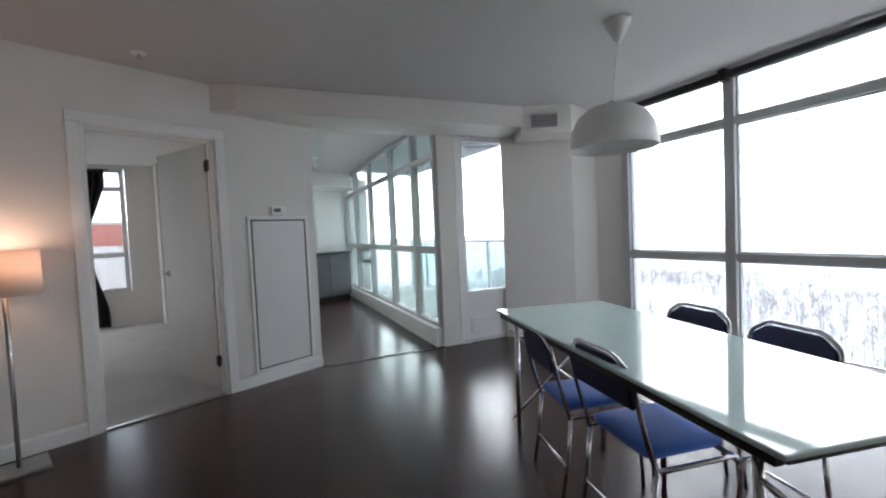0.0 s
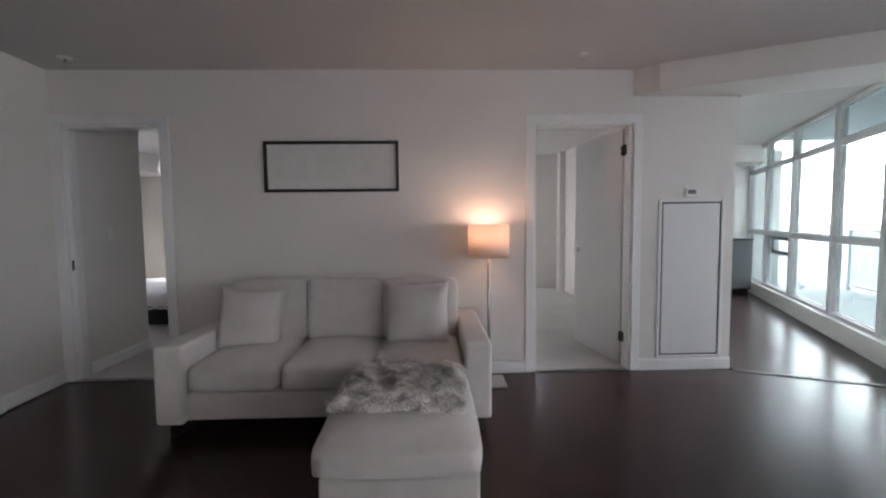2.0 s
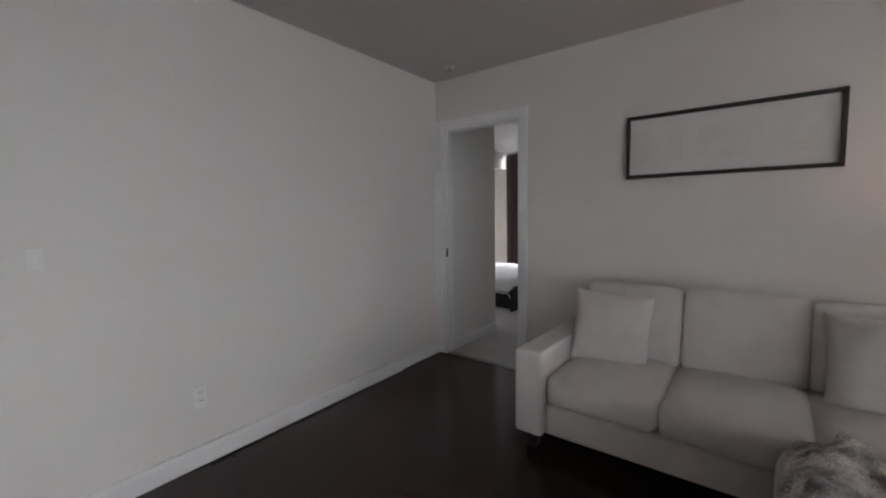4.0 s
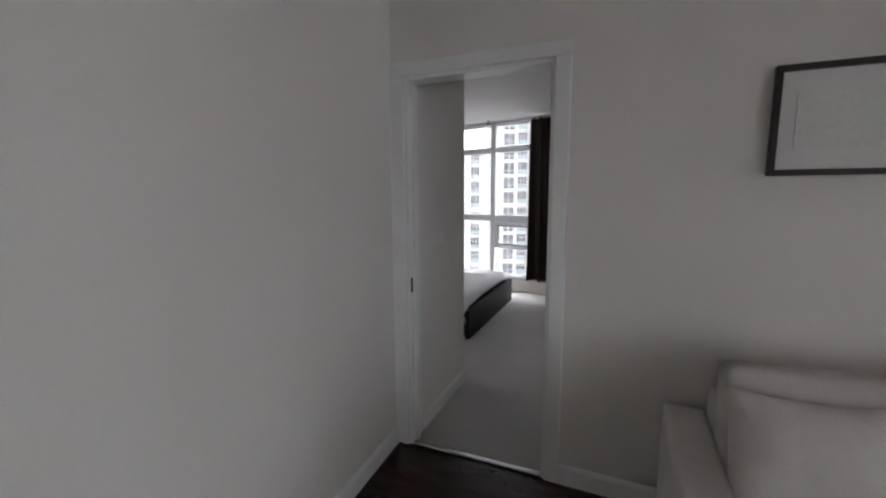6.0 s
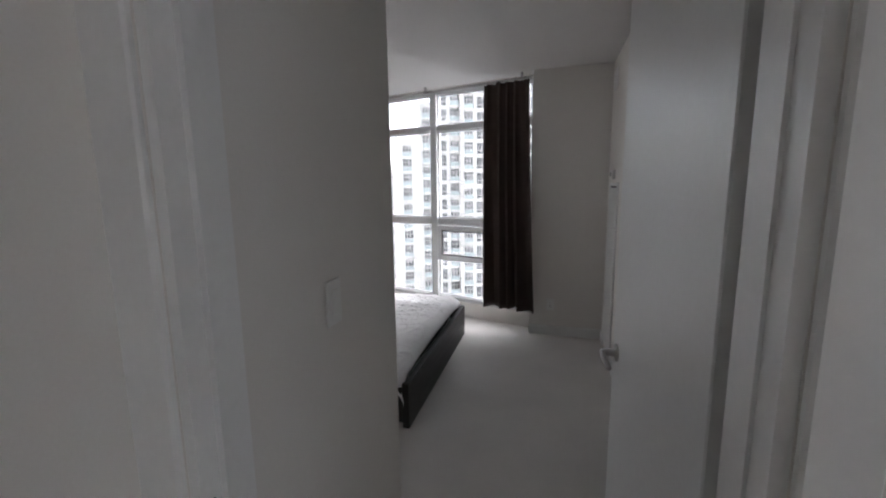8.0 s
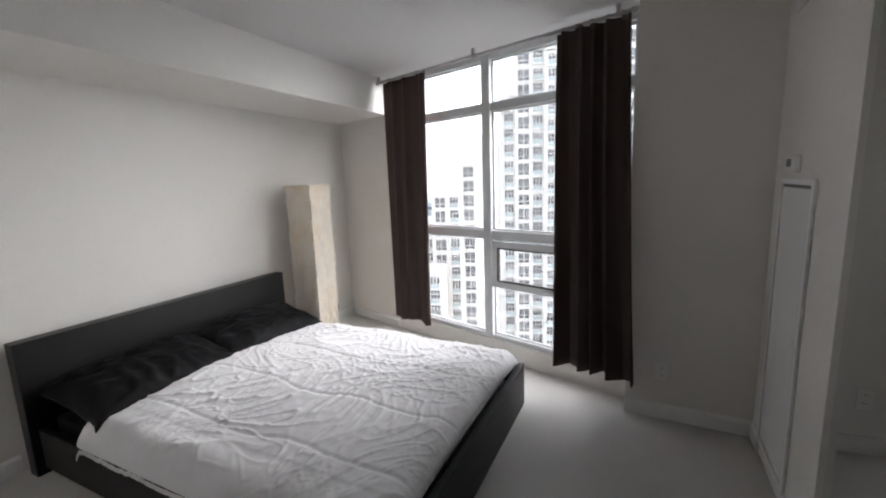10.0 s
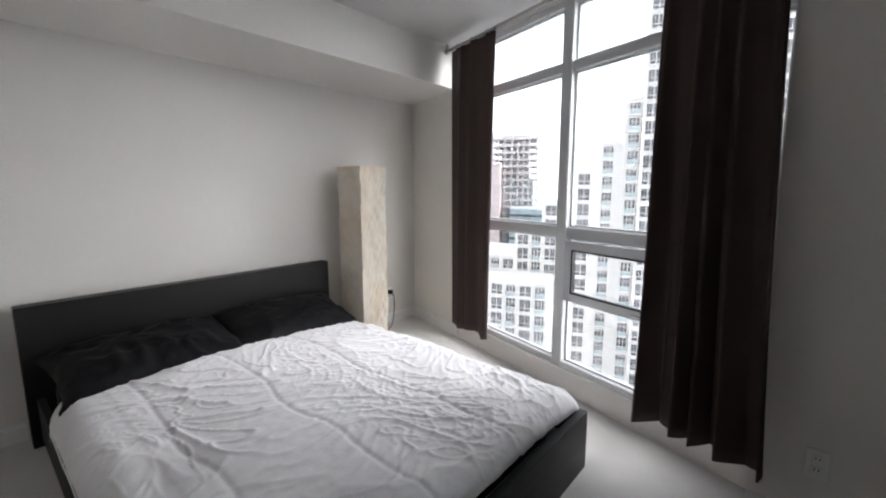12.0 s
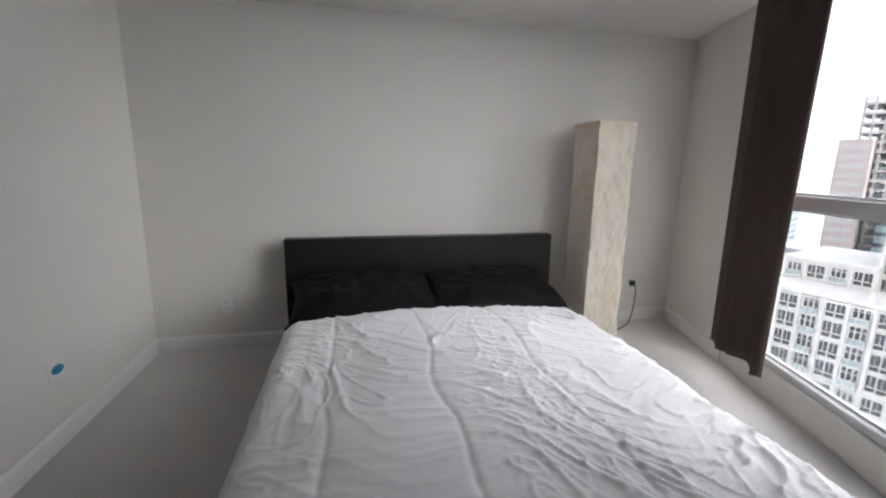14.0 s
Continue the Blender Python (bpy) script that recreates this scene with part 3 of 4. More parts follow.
part("shade", lathe([(0.156, 0.985), (0.156, 1.232), (0.154, 1.232), (0.154, 0.985), (0.156, 0.985)], 48), SHADE, lamp, "beige cloth drum shade, glowing", True)
BULBM = mat("warm_bulb", (1.0, 0.72, 0.45), 0.4, var=0, bump=0, emit=3)
part("bulb", lathe([(0, 1.125), (0.018, 1.13), (0.030, 1.16), (0.022, 1.19), (0, 1.20)], 20), BULBM, lamp, smooth=True)
bulb = new("lamp_light", bpy.data.lights.new("lamp_light", "POINT"))
bulb.data.energy, bulb.data.color, bulb.data.shadow_soft_size = 0.32, (1.0, 0.58, 0.40), 0.03
bulb.location = (3.58, -0.21, 1.218)

# framed print
pic = thing("picture_frame", "dark framed wide print with pale mats on the wall", "picture", 2.36, -0.001, 1.704)
w2, h2, fw = 0.53, 0.199, 0.022
for q in ((-w2, w2, h2 - fw, h2), (-w2, w2, -h2, -h2 + fw), (-w2, -w2 + fw, -h2 + fw, h2 - fw), (w2 - fw, w2, -h2 + fw, h2 - fw)):
    part("frame_bar", box(q[0], q[1], -0.030, 0, q[2], q[3], 0.002, 1), FRAMEBLK, pic)
part("mat_board", box(-w2 + fw, w2 - fw, -0.010, 0, -h2 + fw, h2 - fw), PAPER, pic)
PRINT = mat("pale_print", (0.69, 0.70, 0.66), 0.75, var=0.08, scale=8)
for x in (-0.33, 0.0, 0.33):
    part("print", box(x - 0.125, x + 0.125, -0.0145, -0.010, -0.10, 0.10), PRINT, pic, "pale print in a mat window")


def access_panel(x, y, turn, w, z0, z1):
    top = thing("access_panel", "white painted flush access panel in a thin frame", "access panel", x, y, 0, turn)
    GAP = BLACKGAP
    part("back", box(-w / 2, w / 2, -0.004, 0, z0, z1), GAP, top)
    for q in ((-w / 2 - 0.025, -w / 2, z0 - 0.025, z1 + 0.025), (w / 2, w / 2 + 0.025, z0 - 0.025, z1 + 0.025), (-w / 2, w / 2, z1, z1 + 0.025), (-w / 2, w / 2, z0 - 0.025, z0)):
        part("frame_bar", box(q[0], q[1], -0.014, 0, q[2], q[3], 0.003, 1), WHITE, top)
    part("panel", box(-w / 2 + 0.014, w / 2 - 0.014, -0.011, -0.003, z0 + 0.014, z1 - 0.014, 0.002, 1), DOORP, top)
    part("latch", box(w / 2 - 0.05, w / 2 - 0.03, -0.014, -0.011, (z0 + z1) / 2 - 0.015, (z0 + z1) / 2 + 0.015, 0.002, 1), DOORP, top)
    return top


BLACKGAP = mat("panel_shadow_gap", (0.11, 0.11, 0.11), 0.7, bump=0)
access_panel(5.282, -0.001, 0, 0.50, 0.125, 1.40)


def thermostat(x, y, z, turn):
    top = thing("thermostat", "small white thermostat with a dark display above the panel", "thermostat", x, y, z, turn)
    part("body", box(-0.065, 0.065, -0.026, 0, -0.038, 0.038, 0.008, 3), PLASTIC, top)
    part("display", box(-0.045, 0.020, -0.0275, -0.025, -0.012, 0.022, 0.001, 1), GREY, top)
    part("button", box(0.030, 0.050, -0.029, -0.025, -0.006, 0.014, 0.002, 1), PLASTIC, top)


thermostat(5.28, -0.001, 1.475, 0)
wall_plate("outlet", "white double outlet low on the wall", 0.294, -2.13, 0.36, 90)
wall_plate("light_switch", "white rocker switch on the wall", 0.3245, -2.71, 1.14, 93, "switch", 0.055, 0.09)
wall_plate("light_switch", "white rocker switch inside the bedroom entry", 0.263, 0.45, 1.18, 90, "switch")


# dining table and chairs
TA = 53.97
table = thing("dining_table", "frosted glass dining table on a dark steel frame", "table", 5.348, -3.036, 0, TA)
part("tabletop", box(-0.85, 0.85, -0.29, 0.40, 0.735, 0.75, 0.004, 2), TABLEGLASS, table, "pale green frosted glass top")
for y in (-0.265, 0.375):
    part("apron", box(-0.82, 0.82, y - 0.014, y + 0.014, 0.706, 0.734, 0.003, 1), BLACK, table)
for x in (-0.805, 0.805):
    part("apron", box(x - 0.018, x + 0.018, -0.247, 0.357, 0.706, 0.734, 0.003, 1), BLACK, table)
    for y in (-0.25, 0.36):
        part("leg", tube([(x * 0.90, y * 0.9, 0.71), (x * 0.93, y * 0.9, 0)], 0.013), CHROME, table, smooth=True)
    for sg in (-1, 1):
        part("brace", tube([(x * 0.95, 0.055 - 0.30 * sg, 0.12), (x * 0.95, 0.055 + 0.30 * sg, 0.64)], 0.008), CHROME, table, smooth=True)


def bent(points, r=0.035, n=5):
    """Round off the corners of a line of points."""
    pts = [Vector(p) for p in points]
    out = [pts[0]]
    for a, b, c in zip(pts, pts[1:], pts[2:]):
        d0, d1 = (a - b), (c - b)
        k = min(r, d0.length / 2.1, d1.length / 2.1)
        p, q = b + d0.normalized() * k, b + d1.normalized() * k
        for i in range(n + 1):
            t = i / n
            out.append(p * (1 - t) ** 2 + b * 2 * t * (1 - t) + q * t * t)
    out.append(pts[-1])
    return out


def dining_chair():
    top = thing("dining_chair", "chrome tube chair with blue padded seat at the table", "chair", group="chairs round the table")
    seat = part("seat", soft_box(0.375, 0.34, 0.05, 0.024, 0.009, 3, 8, 0.001), BLUE, top, "blue woven seat pad", True)
    seat.matrix_basis = pose(0, -0.01, 0.462)
    bm = bmesh.new()
    outline = [(-0.20, 0), (0.20, 0), (0.20, 0.125), (0.125, 0.175), (-0.125, 0.175), (-0.20, 0.125)]
    for y in (-0.012, 0.012):
        bm.faces.new([bm.verts.new((x, y, z)) for x, z in outline])
    bm.verts.ensure_lookup_table()
    for i in range(6):
        j = (i + 1) % 6
        bm.faces.new((bm.verts[i], bm.verts[j], bm.verts[6 + j], bm.verts[6 + i]))
    bmesh.ops.recalc_face_normals(bm, faces=bm.faces[:])
    bmesh.ops.bevel(bm, geom=bm.edges[:], offset=0.008, segments=2, affect="EDGES")
    back = part("backrest", bm, NAVY, top, "navy padded backrest")
    back.matrix_basis = pose(0, -0.241, 0.642, 10, 0, 0)
    part("back_frame", tube(bent([(-0.215, -0.17, 0.40), (-0.215, -0.225, 0.60), (-0.215, -0.262, 0.775), (-0.13, -0.275, 0.83), (0.13, -0.275, 0.83), (0.215, -0.262, 0.775), (0.215, -0.225, 0.60), (0.215, -0.17, 0.40)]), 0.0105, 8), CHROME, top, smooth=True)
    for x in (-0.215, 0.215):
        part("back_leg", tube(bent([(x, -0.17, 0.42), (x, -0.19, 0.20), (x, -0.225, 0.0)]), 0.0105, 8), CHROME, top, smooth=True)
        part("front_leg", tube(bent([(x, -0.17, 0.415), (x, 0.19, 0.415), (x, 0.215, 0.0)]), 0.0105, 8), CHROME, top, smooth=True)
    part("stretcher", tube([(-0.215, -0.197, 0.16), (0.215, -0.197, 0.16)], 0.008, 8), CHROME, top, smooth=True)
    part("stretcher", tube([(-0.215, 0.19, 0.405), (0.215, 0.19, 0.405)], 0.008, 8), CHROME, top, smooth=True)
    return top


TM = pose(5.348, -3.036, 0, 0, 0, TA)
chair = dining_chair()
small = Matrix.Diagonal((0.88, 0.95, 0.94, 1))
chair.matrix_basis = TM @ pose(-0.12, 0.11, 0, 0, 0, 182) @ small
copy_thing(chair, TM @ pose(0.34, 0.14, 0, 0, 0, 177) @ small)
for m in (pose(0.316, -0.26, 0, 0, 0, 2), pose(-0.15, -0.25, 0, 0, 0, -3)):
    copy_thing(chair, TM @ m)

# pendant lamp over the table
pend = thing("pendant_lamp", "white enamel dome pendant hanging from the ceiling", "pendant lamp", 6.065, -2.63, 0.025)
dome = [(0.253, 1.655), (0.252, 1.70), (0.236, 1.775), (0.195, 1.845), (0.13, 1.893), (0.04, 1.913), (0.02, 1.93), (0.0, 1.932)]
part("shade", lathe([(r - 0.006, z - 0.004) for r, z in dome[:5]][::-1] + dome, 56), LAMPWHITE, pend, smooth=True)
part("cord", tube([(0, 0, 1.925), (0.04, -0.005, 2.10), (0.10, -0.014, 2.32)], 0.0022, 8), LAMPWHITE, pend)
part("canopy", lathe([(0, 2.305), (0.018, 2.305), (0.075, 2.415), (0.078, 2.434), (0, 2.434)], 32), LAMPWHITE, pend, smooth=True).location = (0.10, -0.014, 0)

# air grille on the boxed duct
A0, A1 = (7.25, -1.31), (7.56, -1.70)
grille = thing("air_vent", "white slatted air grille on the boxed duct", "vent")
grille.matrix_basis = pose(0, 0, -0.035) @ along(A0, A1)[0]
part("backing", box(0.10, 0.36, -0.003, 0.001, 2.27, 2.40), BLACKGAP, grille)
for q in ((0.09, 0.37, 2.40, 2.415), (0.09, 0.37, 2.255, 2.27), (0.085, 0.10, 2.255, 2.415), (0.36, 0.375, 2.255, 2.415)):
    part("frame_bar", box(q[0], q[1], -0.012, 0, q[2], q[3], 0.002, 1), WHITE, grille)
for i in range(6):
    s = part("slat", box(-0.13, 0.13, -0.008, 0.008, -0.0015, 0.0015), WHITE, grille)
    s.matrix_basis = pose(0.23, -0.008, 2.282 + i * 0.0215, 35, 0, 0)

# balcony door
bdoor = thing("balcony_door", "white balcony door with a tall glass pane", "door", kind="structure")
bdoor.matrix_basis = along((5.64, -0.06), (7.62, -0.941))[0] @ pose(0.04, 0, 0)
part("frame_side", box(1.405, 1.44, 0.0, 0.11, 0, 2.295, 0.003, 1), WHITE, bdoor)
part("frame_side", box(2.125, 2.155, 0.0, 0.11, 0, 2.295, 0.003, 1), WHITE, bdoor)
part("frame_head", box(1.44, 2.125, 0.0, 0.11, 2.265, 2.295, 0.003, 1), WHITE, bdoor)
bm = bmesh.new()
for q in ((1.445, 1.515, 0.02, 2.26), (2.03, 2.12, 0.02, 2.26), (1.515, 2.03, 2.20, 2.26), (1.515, 2.03, 0.02, 0.56)):
    block(bm, q[0], q[1], 0.025, 0.07, q[2], q[3])
leaf = part("leaf", bm, WHITE, bdoor)
part("kick_panel", box(1.54, 2.0, 0.018, 0.03, 0.10, 0.26, 0.006, 2), WHITE, leaf)
gp = part("pane", box(1.515, 2.03, 0.044, 0.052, 0.56, 2.20), GLASS, leaf)
gp.visible_shadow = False
part("door_sill", box(1.44, 2.125, 0.0, 0.11, -0.01, 0.03, 0.003, 1), ALU, bdoor)
part("door_handle", tube(bent([(2.075, 0.03, 0.97), (2.075, -0.035, 0.97), (1.99, -0.04, 0.97)], 0.015), 0.009), STEEL, leaf, smooth=True)
dead = lathe([(0, 0), (0.027, 0), (0.027, 0.012), (0, 0.014)], 20)
dead.transform(pose(2.075, 0.026, 1.10, 90, 0, 0))
part("deadbolt", dead, STEEL, leaf, smooth=True)

# balcony outside
BALC = [(8.12, -0.85), (9.0, -0.90), (10.75, 3.95), (8.98, 3.95), (6.97, -0.48)]
tagged(part("balcony_slab", prism(BALC, -0.20, -0.04), BALCONY), "concrete balcony slab outside the kitchen", "balcony", kind="structure")
tagged(part("balcony_soffit", prism(BALC, 2.62, 2.80), BALCONY), "concrete slab of the balcony above", "balcony", kind="structure")
rail = thing("balcony_railing", "steel balcony railing with green tinted glass", "railing", z=-0.04)
rm, rl = along((8.92, -0.80), (10.65, 3.9))
rail.matrix_basis = Matrix.Translation((0, 0, -0.04)) @ rm
part("handrail", box(0, rl, -0.03, 0.03, 1.05, 1.09, 0.005, 1), ALU, rail)
part("bottom_rail", box(0, rl, -0.015, 0.015, 0.08, 0.11), ALU, rail)
for i in range(7):
    s = i * (rl - 0.05) / 6
    part("post", box(s, s + 0.05, -0.02, 0.02, 0, 1.05), ALU, rail)
    if i < 6:
        g = part("glass_panel", box(s + 0.06, s + (rl - 0.05) / 6 - 0.01, -0.005, 0.005, 0.12, 1.04), GREENGLASS, rail)
        g.visible_shadow = False

# vent under the slab of the balcony above
sv = thing("soffit_vent", "dark slotted vent under the upper balcony slab", "vent", 9.14, 0.57, 2.62, -52)
part("frame", box(-0.32, 0.32, -0.09, 0.09, -0.022, -0.001, 0.003, 1), ALU, sv)
for i in range(3):
    part("slot", box(-0.29, 0.29, -0.065 + i * 0.048, -0.035 + i * 0.048, -0.026, -0.021), BLACK, sv)

# kitchen seen through the opening
cab = thing("kitchen_cabinet", "dark grey base cabinet with a thin top", "cabinet", 8.0, 3.62, 0)
part("body", box(-0.55, 0.42, -0.28, 0.32, 0.09, 0.90, 0.003, 1), GREY, cab)
part("plinth", box(-0.53, 0.40, -0.24, 0.30, 0, 0.09), BLACK, cab)
part("top", box(-0.57, 0.44, -0.30, 0.32, 0.90, 0.93, 0.004, 1), BLACK, cab)
for x0, x1 in ((-0.54, -0.07), (-0.06, 0.41)):
    d = part("door", box(x0, x1, -0.30, -0.281, 0.10, 0.89, 0.003, 1), GREY, cab)
tagged(part("kitchen_bulkhead", box(5.9, 8.75, 3.35, 3.94, 2.18, H - 0.003), WALL), "boxed bulkhead along the kitchen wall", "bulkhead", kind="structure")
spot = thing("ceiling_spot", "small white ceiling spotlight", "ceiling light", 7.03, 2.18, H)
part("base", lathe([(0, 0), (0.05, 0), (0.05, -0.02), (0, -0.021)], 20), LAMPWHITE, spot)
head = lathe([(0, 0), (0.03, 0), (0.042, -0.12), (0.036, -0.12), (0.02, -0.02)], 20)
part("head", head, LAMPWHITE, spot, smooth=True).matrix_basis = pose(0, 0, -0.03, 18, 0, 0)
skirting((5.8, 3.949), (8.72, 3.949))


def sprinkler(x, y):
    t = thing("sprinkler", "small white fire sprinkler on the ceiling", "sprinkler", x, y, H)
    part("escutcheon", lathe([(0, 0), (0.045, 0), (0.04, -0.010), (0.015, -0.014), (0, -0.014)], 24), PLASTIC, t, smooth=True)
    part("nozzle", lathe([(0, -0.012), (0.010, -0.012), (0.010, -0.035), (0.02, -0.037), (0.02, -0.040), (0, -0.04)], 16), STEEL, t)


sprinkler(4.26, -0.31)
sprinkler(0.54, -0.25)

# ---- bedroom things ----
bed = thing("bed", "black-brown veneered bed with a low footboard", "bed")
part("headboard", box(-2.285, -2.20, 1.705, 3.495, 0.0, 0.748, 0.004, 2), BLACKWOOD, bed)
part("footboard", box(-0.052, -0.008, 1.742, 3.412, 0.0, 0.290, 0.004, 2), BLACKWOOD, bed)
for y in (1.742, 3.382):
    part("side_rail", box(-2.20, -0.052, y, y + 0.03, 0.04, 0.265, 0.003, 1), BLACKWOOD, bed)
part("slat_base", box(-2.19, -0.06, 1.775, 3.38, 0.14, 0.16), WHITE, bed)
part("slat_leg", box(-1.2, -1.12, 2.5, 2.58, 0, 0.14), BLACKWOOD, bed)
matt = tagged(part("mattress", soft_box(2.06, 1.56, 0.17, 0.05, 0.004, 2), PILLOW, smooth=True), "thick mattress under a black sheet", "mattress")
matt.matrix_basis = pose(-1.15, 2.577, 0.248)


def duvet():
    """A rumpled white cover over the mattress, falling over its near side."""
    x0, x1, y0, y1 = -1.84, -0.030, 1.705, 3.46
    nx, ny = 250, 250
    bm = bmesh.new()
    rows = []

    def fold(p, scale, sharp):
        n = noise.noise(p * scale)
        return (1 - min(1, abs(n) * sharp)) ** 2

    for i in range(nx + 1):
        row = []
        for j in range(ny + 1):
            u, v = i / nx, j / ny
            x, y = x0 + u * (x1 - x0), y0 + v * (y1 - y0)
            warp = noise.noise_vector(Vector((x * 1.6, y * 1.6, 3))) * 0.35
            p = Vector((x, y, 0)) + warp
            z = 0.398 + 0.020 * math.sin(math.pi * min(1, max(0, v))) + 0.018 * noise.noise(Vector((x * 2.3, y * 2.3, 7)))
            a = Vector((p.x * 0.9 + p.y * 0.7, (p.y - p.x) * 2.0, 0.0))
            b = Vector((p.x * 2.2 - p.y * 0.5, p.y * 0.9 + p.x * 0.3, 5.0))
            m = 0.35 + 0.65 * max(0, min(1, 0.5 + 1.3 * noise.noise(Vector((x * 1.5, y * 1.5, 11)))))
            m2 = 0.35 + 0.65 * max(0, min(1, 0.5 - 1.3 * noise.noise(Vector((x * 1.5, y * 1.5, 11)))))
            z += 0.010 * m * fold(a, 2.0, 4.6) + 0.008 * m2 * fold(b, 1.9, 4.8)
            z += 0.010 * fold(a + Vector((3, 1, 2)), 4.6, 8.0) * m * m + 0.009 * fold(b, 5.6, 8.0) * m2 * m2
            # sharp small creases, thickest towards the window side and the head
            c = Vector((p.x * 2.6 + p.y * 2.2, (p.y - p.x) * 0.9, 9.0))
            dense = max(0.0, min(1.0, 0.35 + 0.7 * (v - 0.45) + 0.5 * noise.noise(Vector((x * 1.8, y * 1.8, 21)))))
            z += dense * (0.008 * fold(c, 2.9, 6.0) + 0.0055 * fold(c + Vector((5, 2, 1)), 5.5, 7.0) + 0.004 * fold(b + Vector((1, 7, 3)), 8.5, 7.0))
            z += 0.0012 * noise.noise(Vector((x * 24, y * 24, 2)))
            # stitched hem along the near side
            z += 0.004 * (1 / (1 + math.exp(-(y - 1.93) / 0.004)) - 1)
            # pressed quilting lines along the cover
            for line in (2.02, 2.42, 2.86):
                z -= 0.006 * math.exp(-((y - line - 0.05 * noise.noise(Vector((x * 2.5, line, 0)))) / 0.011) ** 2)
            # sides
            dy = min(v, 1 - v) * (y1 - y0)
            side = max(0.0, 1 - dy / 0.17)
            foot = max(0.0, 1 - (1 - u) * (x1 - x0) / 0.13)
            head = max(0.0, 1 - u * (x1 - x0) / 0.07)
            drop = 0.165 * (1 - math.sqrt(max(0, 1 - side ** 2.2))) + 0.085 * (1 - math.sqrt(max(0, 1 - foot ** 2.2))) + 0.045 * head ** 2
            z -= drop
            z += 0.010 * side * noise.noise(Vector((x * 5, v * 2, 9)))
            px = x + 0.006 * noise.noise(Vector((x * 8, y * 8, 20)))
            if v < 0.5:
                y += 0.035 * side * side
            else:
                y -= 0.03 * side * side
            row.append(bm.verts.new((px - 0.012 * foot * foot + 0.02 * noise.noise(Vector((y * 4, 0, 3))) * (1 - u), y, z)))
        rows.append(row)
    for i in range(nx):
        for j in range(ny):
            bm.faces.new((rows[i][j], rows[i + 1][j], rows[i + 1][j + 1], rows[i][j + 1]))
    ob = tagged(part("duvet", bm, SHEET, smooth=True), "rumpled white cotton duvet spread over the bed", "duvet")
    th = ob.modifiers.new("thickness", "SOLIDIFY")
    th.thickness, th.offset = 0.02, -1
    return ob


duvet()
for y, s, r in ((2.19, 3, 3), (2.97, 6, -4)):
    pl = tagged(part("bed_pillow", pillow(0.86, 0.50, 0.21, s, 44, 0.022), PILLOW, smooth=True), "rumpled black satin pillow lying against the headboard", "pillow", "bed pillows")
    pl.matrix_basis = pose(-1.93, y, 0.425, -76, 0, 90 + r)


def curtain(name, p0, p1, z0, z1, waves, seed, label, material, depth=0.035, flare=0.0, lean=0.0, swing=0.0, category="curtain"):
    """A pleated cloth from p0 to p1; flare: how much wider it falls; lean: how far its foot swings to the right of p0 -> p1."""
    m, length = along(p0, p1)
    nx, nz = waves * 16, 40
    bm = bmesh.new()
    rows = []
    for k in range(nz + 1):
        f = k / nz
        row = []
        for i in range(nx + 1):
            u = i / nx
            w = u + 0.035 * math.sin(2 * math.pi * (u * 1.7 + seed)) + 0.02 * (1 - f) * noise.noise(Vector((u * 3, f * 2, seed)))
            ph = 2 * math.pi * waves * w
            amp = depth * (0.55 + 0.65 * (1 - f)) * (0.7 + 0.5 * noise.noise(Vector((u * 4, seed, 0))))
            x = u * length + (u - 0.5) * flare * (1 - f) + swing * (1 - f) + 0.010 * math.sin(ph * 2 + 1) * (1 - f)
            y = amp * math.sin(ph) + 0.3 * amp * math.sin(2 * ph + seed + f * 1.5) - lean * (1 - f) ** 0.8
            z = z0 + f * (z1 - z0) + (1 - f) * 0.022 * noise.noise(Vector((u * 4, seed, 6)))
            row.append(bm.verts.new((x, y, z)))
        rows.append(row)
    for k in range(nz):
        for i in range(nx):
            bm.faces.new((rows[k][i], rows[k][i + 1], rows[k + 1][i + 1], rows[k + 1][i]))
    top = thing(name, label, category)
    top.matrix_basis = m
    cloth = part("cloth", bm, material, top, smooth=True)
    th = cloth.modifiers.new("thickness", "SOLIDIFY")
    th.thickness = 0.004
    for i in range(waves):
        s = (i + 0.5) * length / waves
        part("loop", box(s - 0.012, s + 0.012, -0.006, 0.006, z1 - 0.02, z1 + 0.028), material, top)
    return top


RN = Vector((-(BW1[1] - BW0[1]), BW1[0] - BW0[0], 0)).normalized() * -0.12
def rodpoint(s, off=1.0):
    q = BM @ Vector((s, 0, 0)) + RN * off
    return (q.x, q.y)


rod = thing("curtain_rod", "thin grey steel curtain rod on ceiling brackets", "curtain rod")
a, b = rodpoint(0.88), rodpoint(BL - 0.05)
part("rod", tube([(*a, 2.405), (*b, 2.405)], 0.012, 10), STEEL, rod, smooth=True)
for s in (0.90, 2.02, BL - 0.14):
    q = rodpoint(s)
    part("bracket", box(q[0] - 0.012, q[0] + 0.012, q[1] - 0.012, q[1] + 0.012, 2.40, 2.459, 0.002, 1), STEEL, rod)
for q in (a, b):
    fin = lathe([(0, -0.02), (0.018, -0.012), (0.02, 0.0), (0.018, 0.012), (0, 0.02)], 16)
    fin.transform(pose(q[0], q[1], 2.405))
    part("finial", fin, STEEL, rod, smooth=True)
curtain("curtain", rodpoint(0.95), rodpoint(1.50), 0.20, 2.39, 3, 0.3, "dark brown pleated curtain hanging at the bedroom window", CURTAIN, 0.032, -0.04, 0.03)
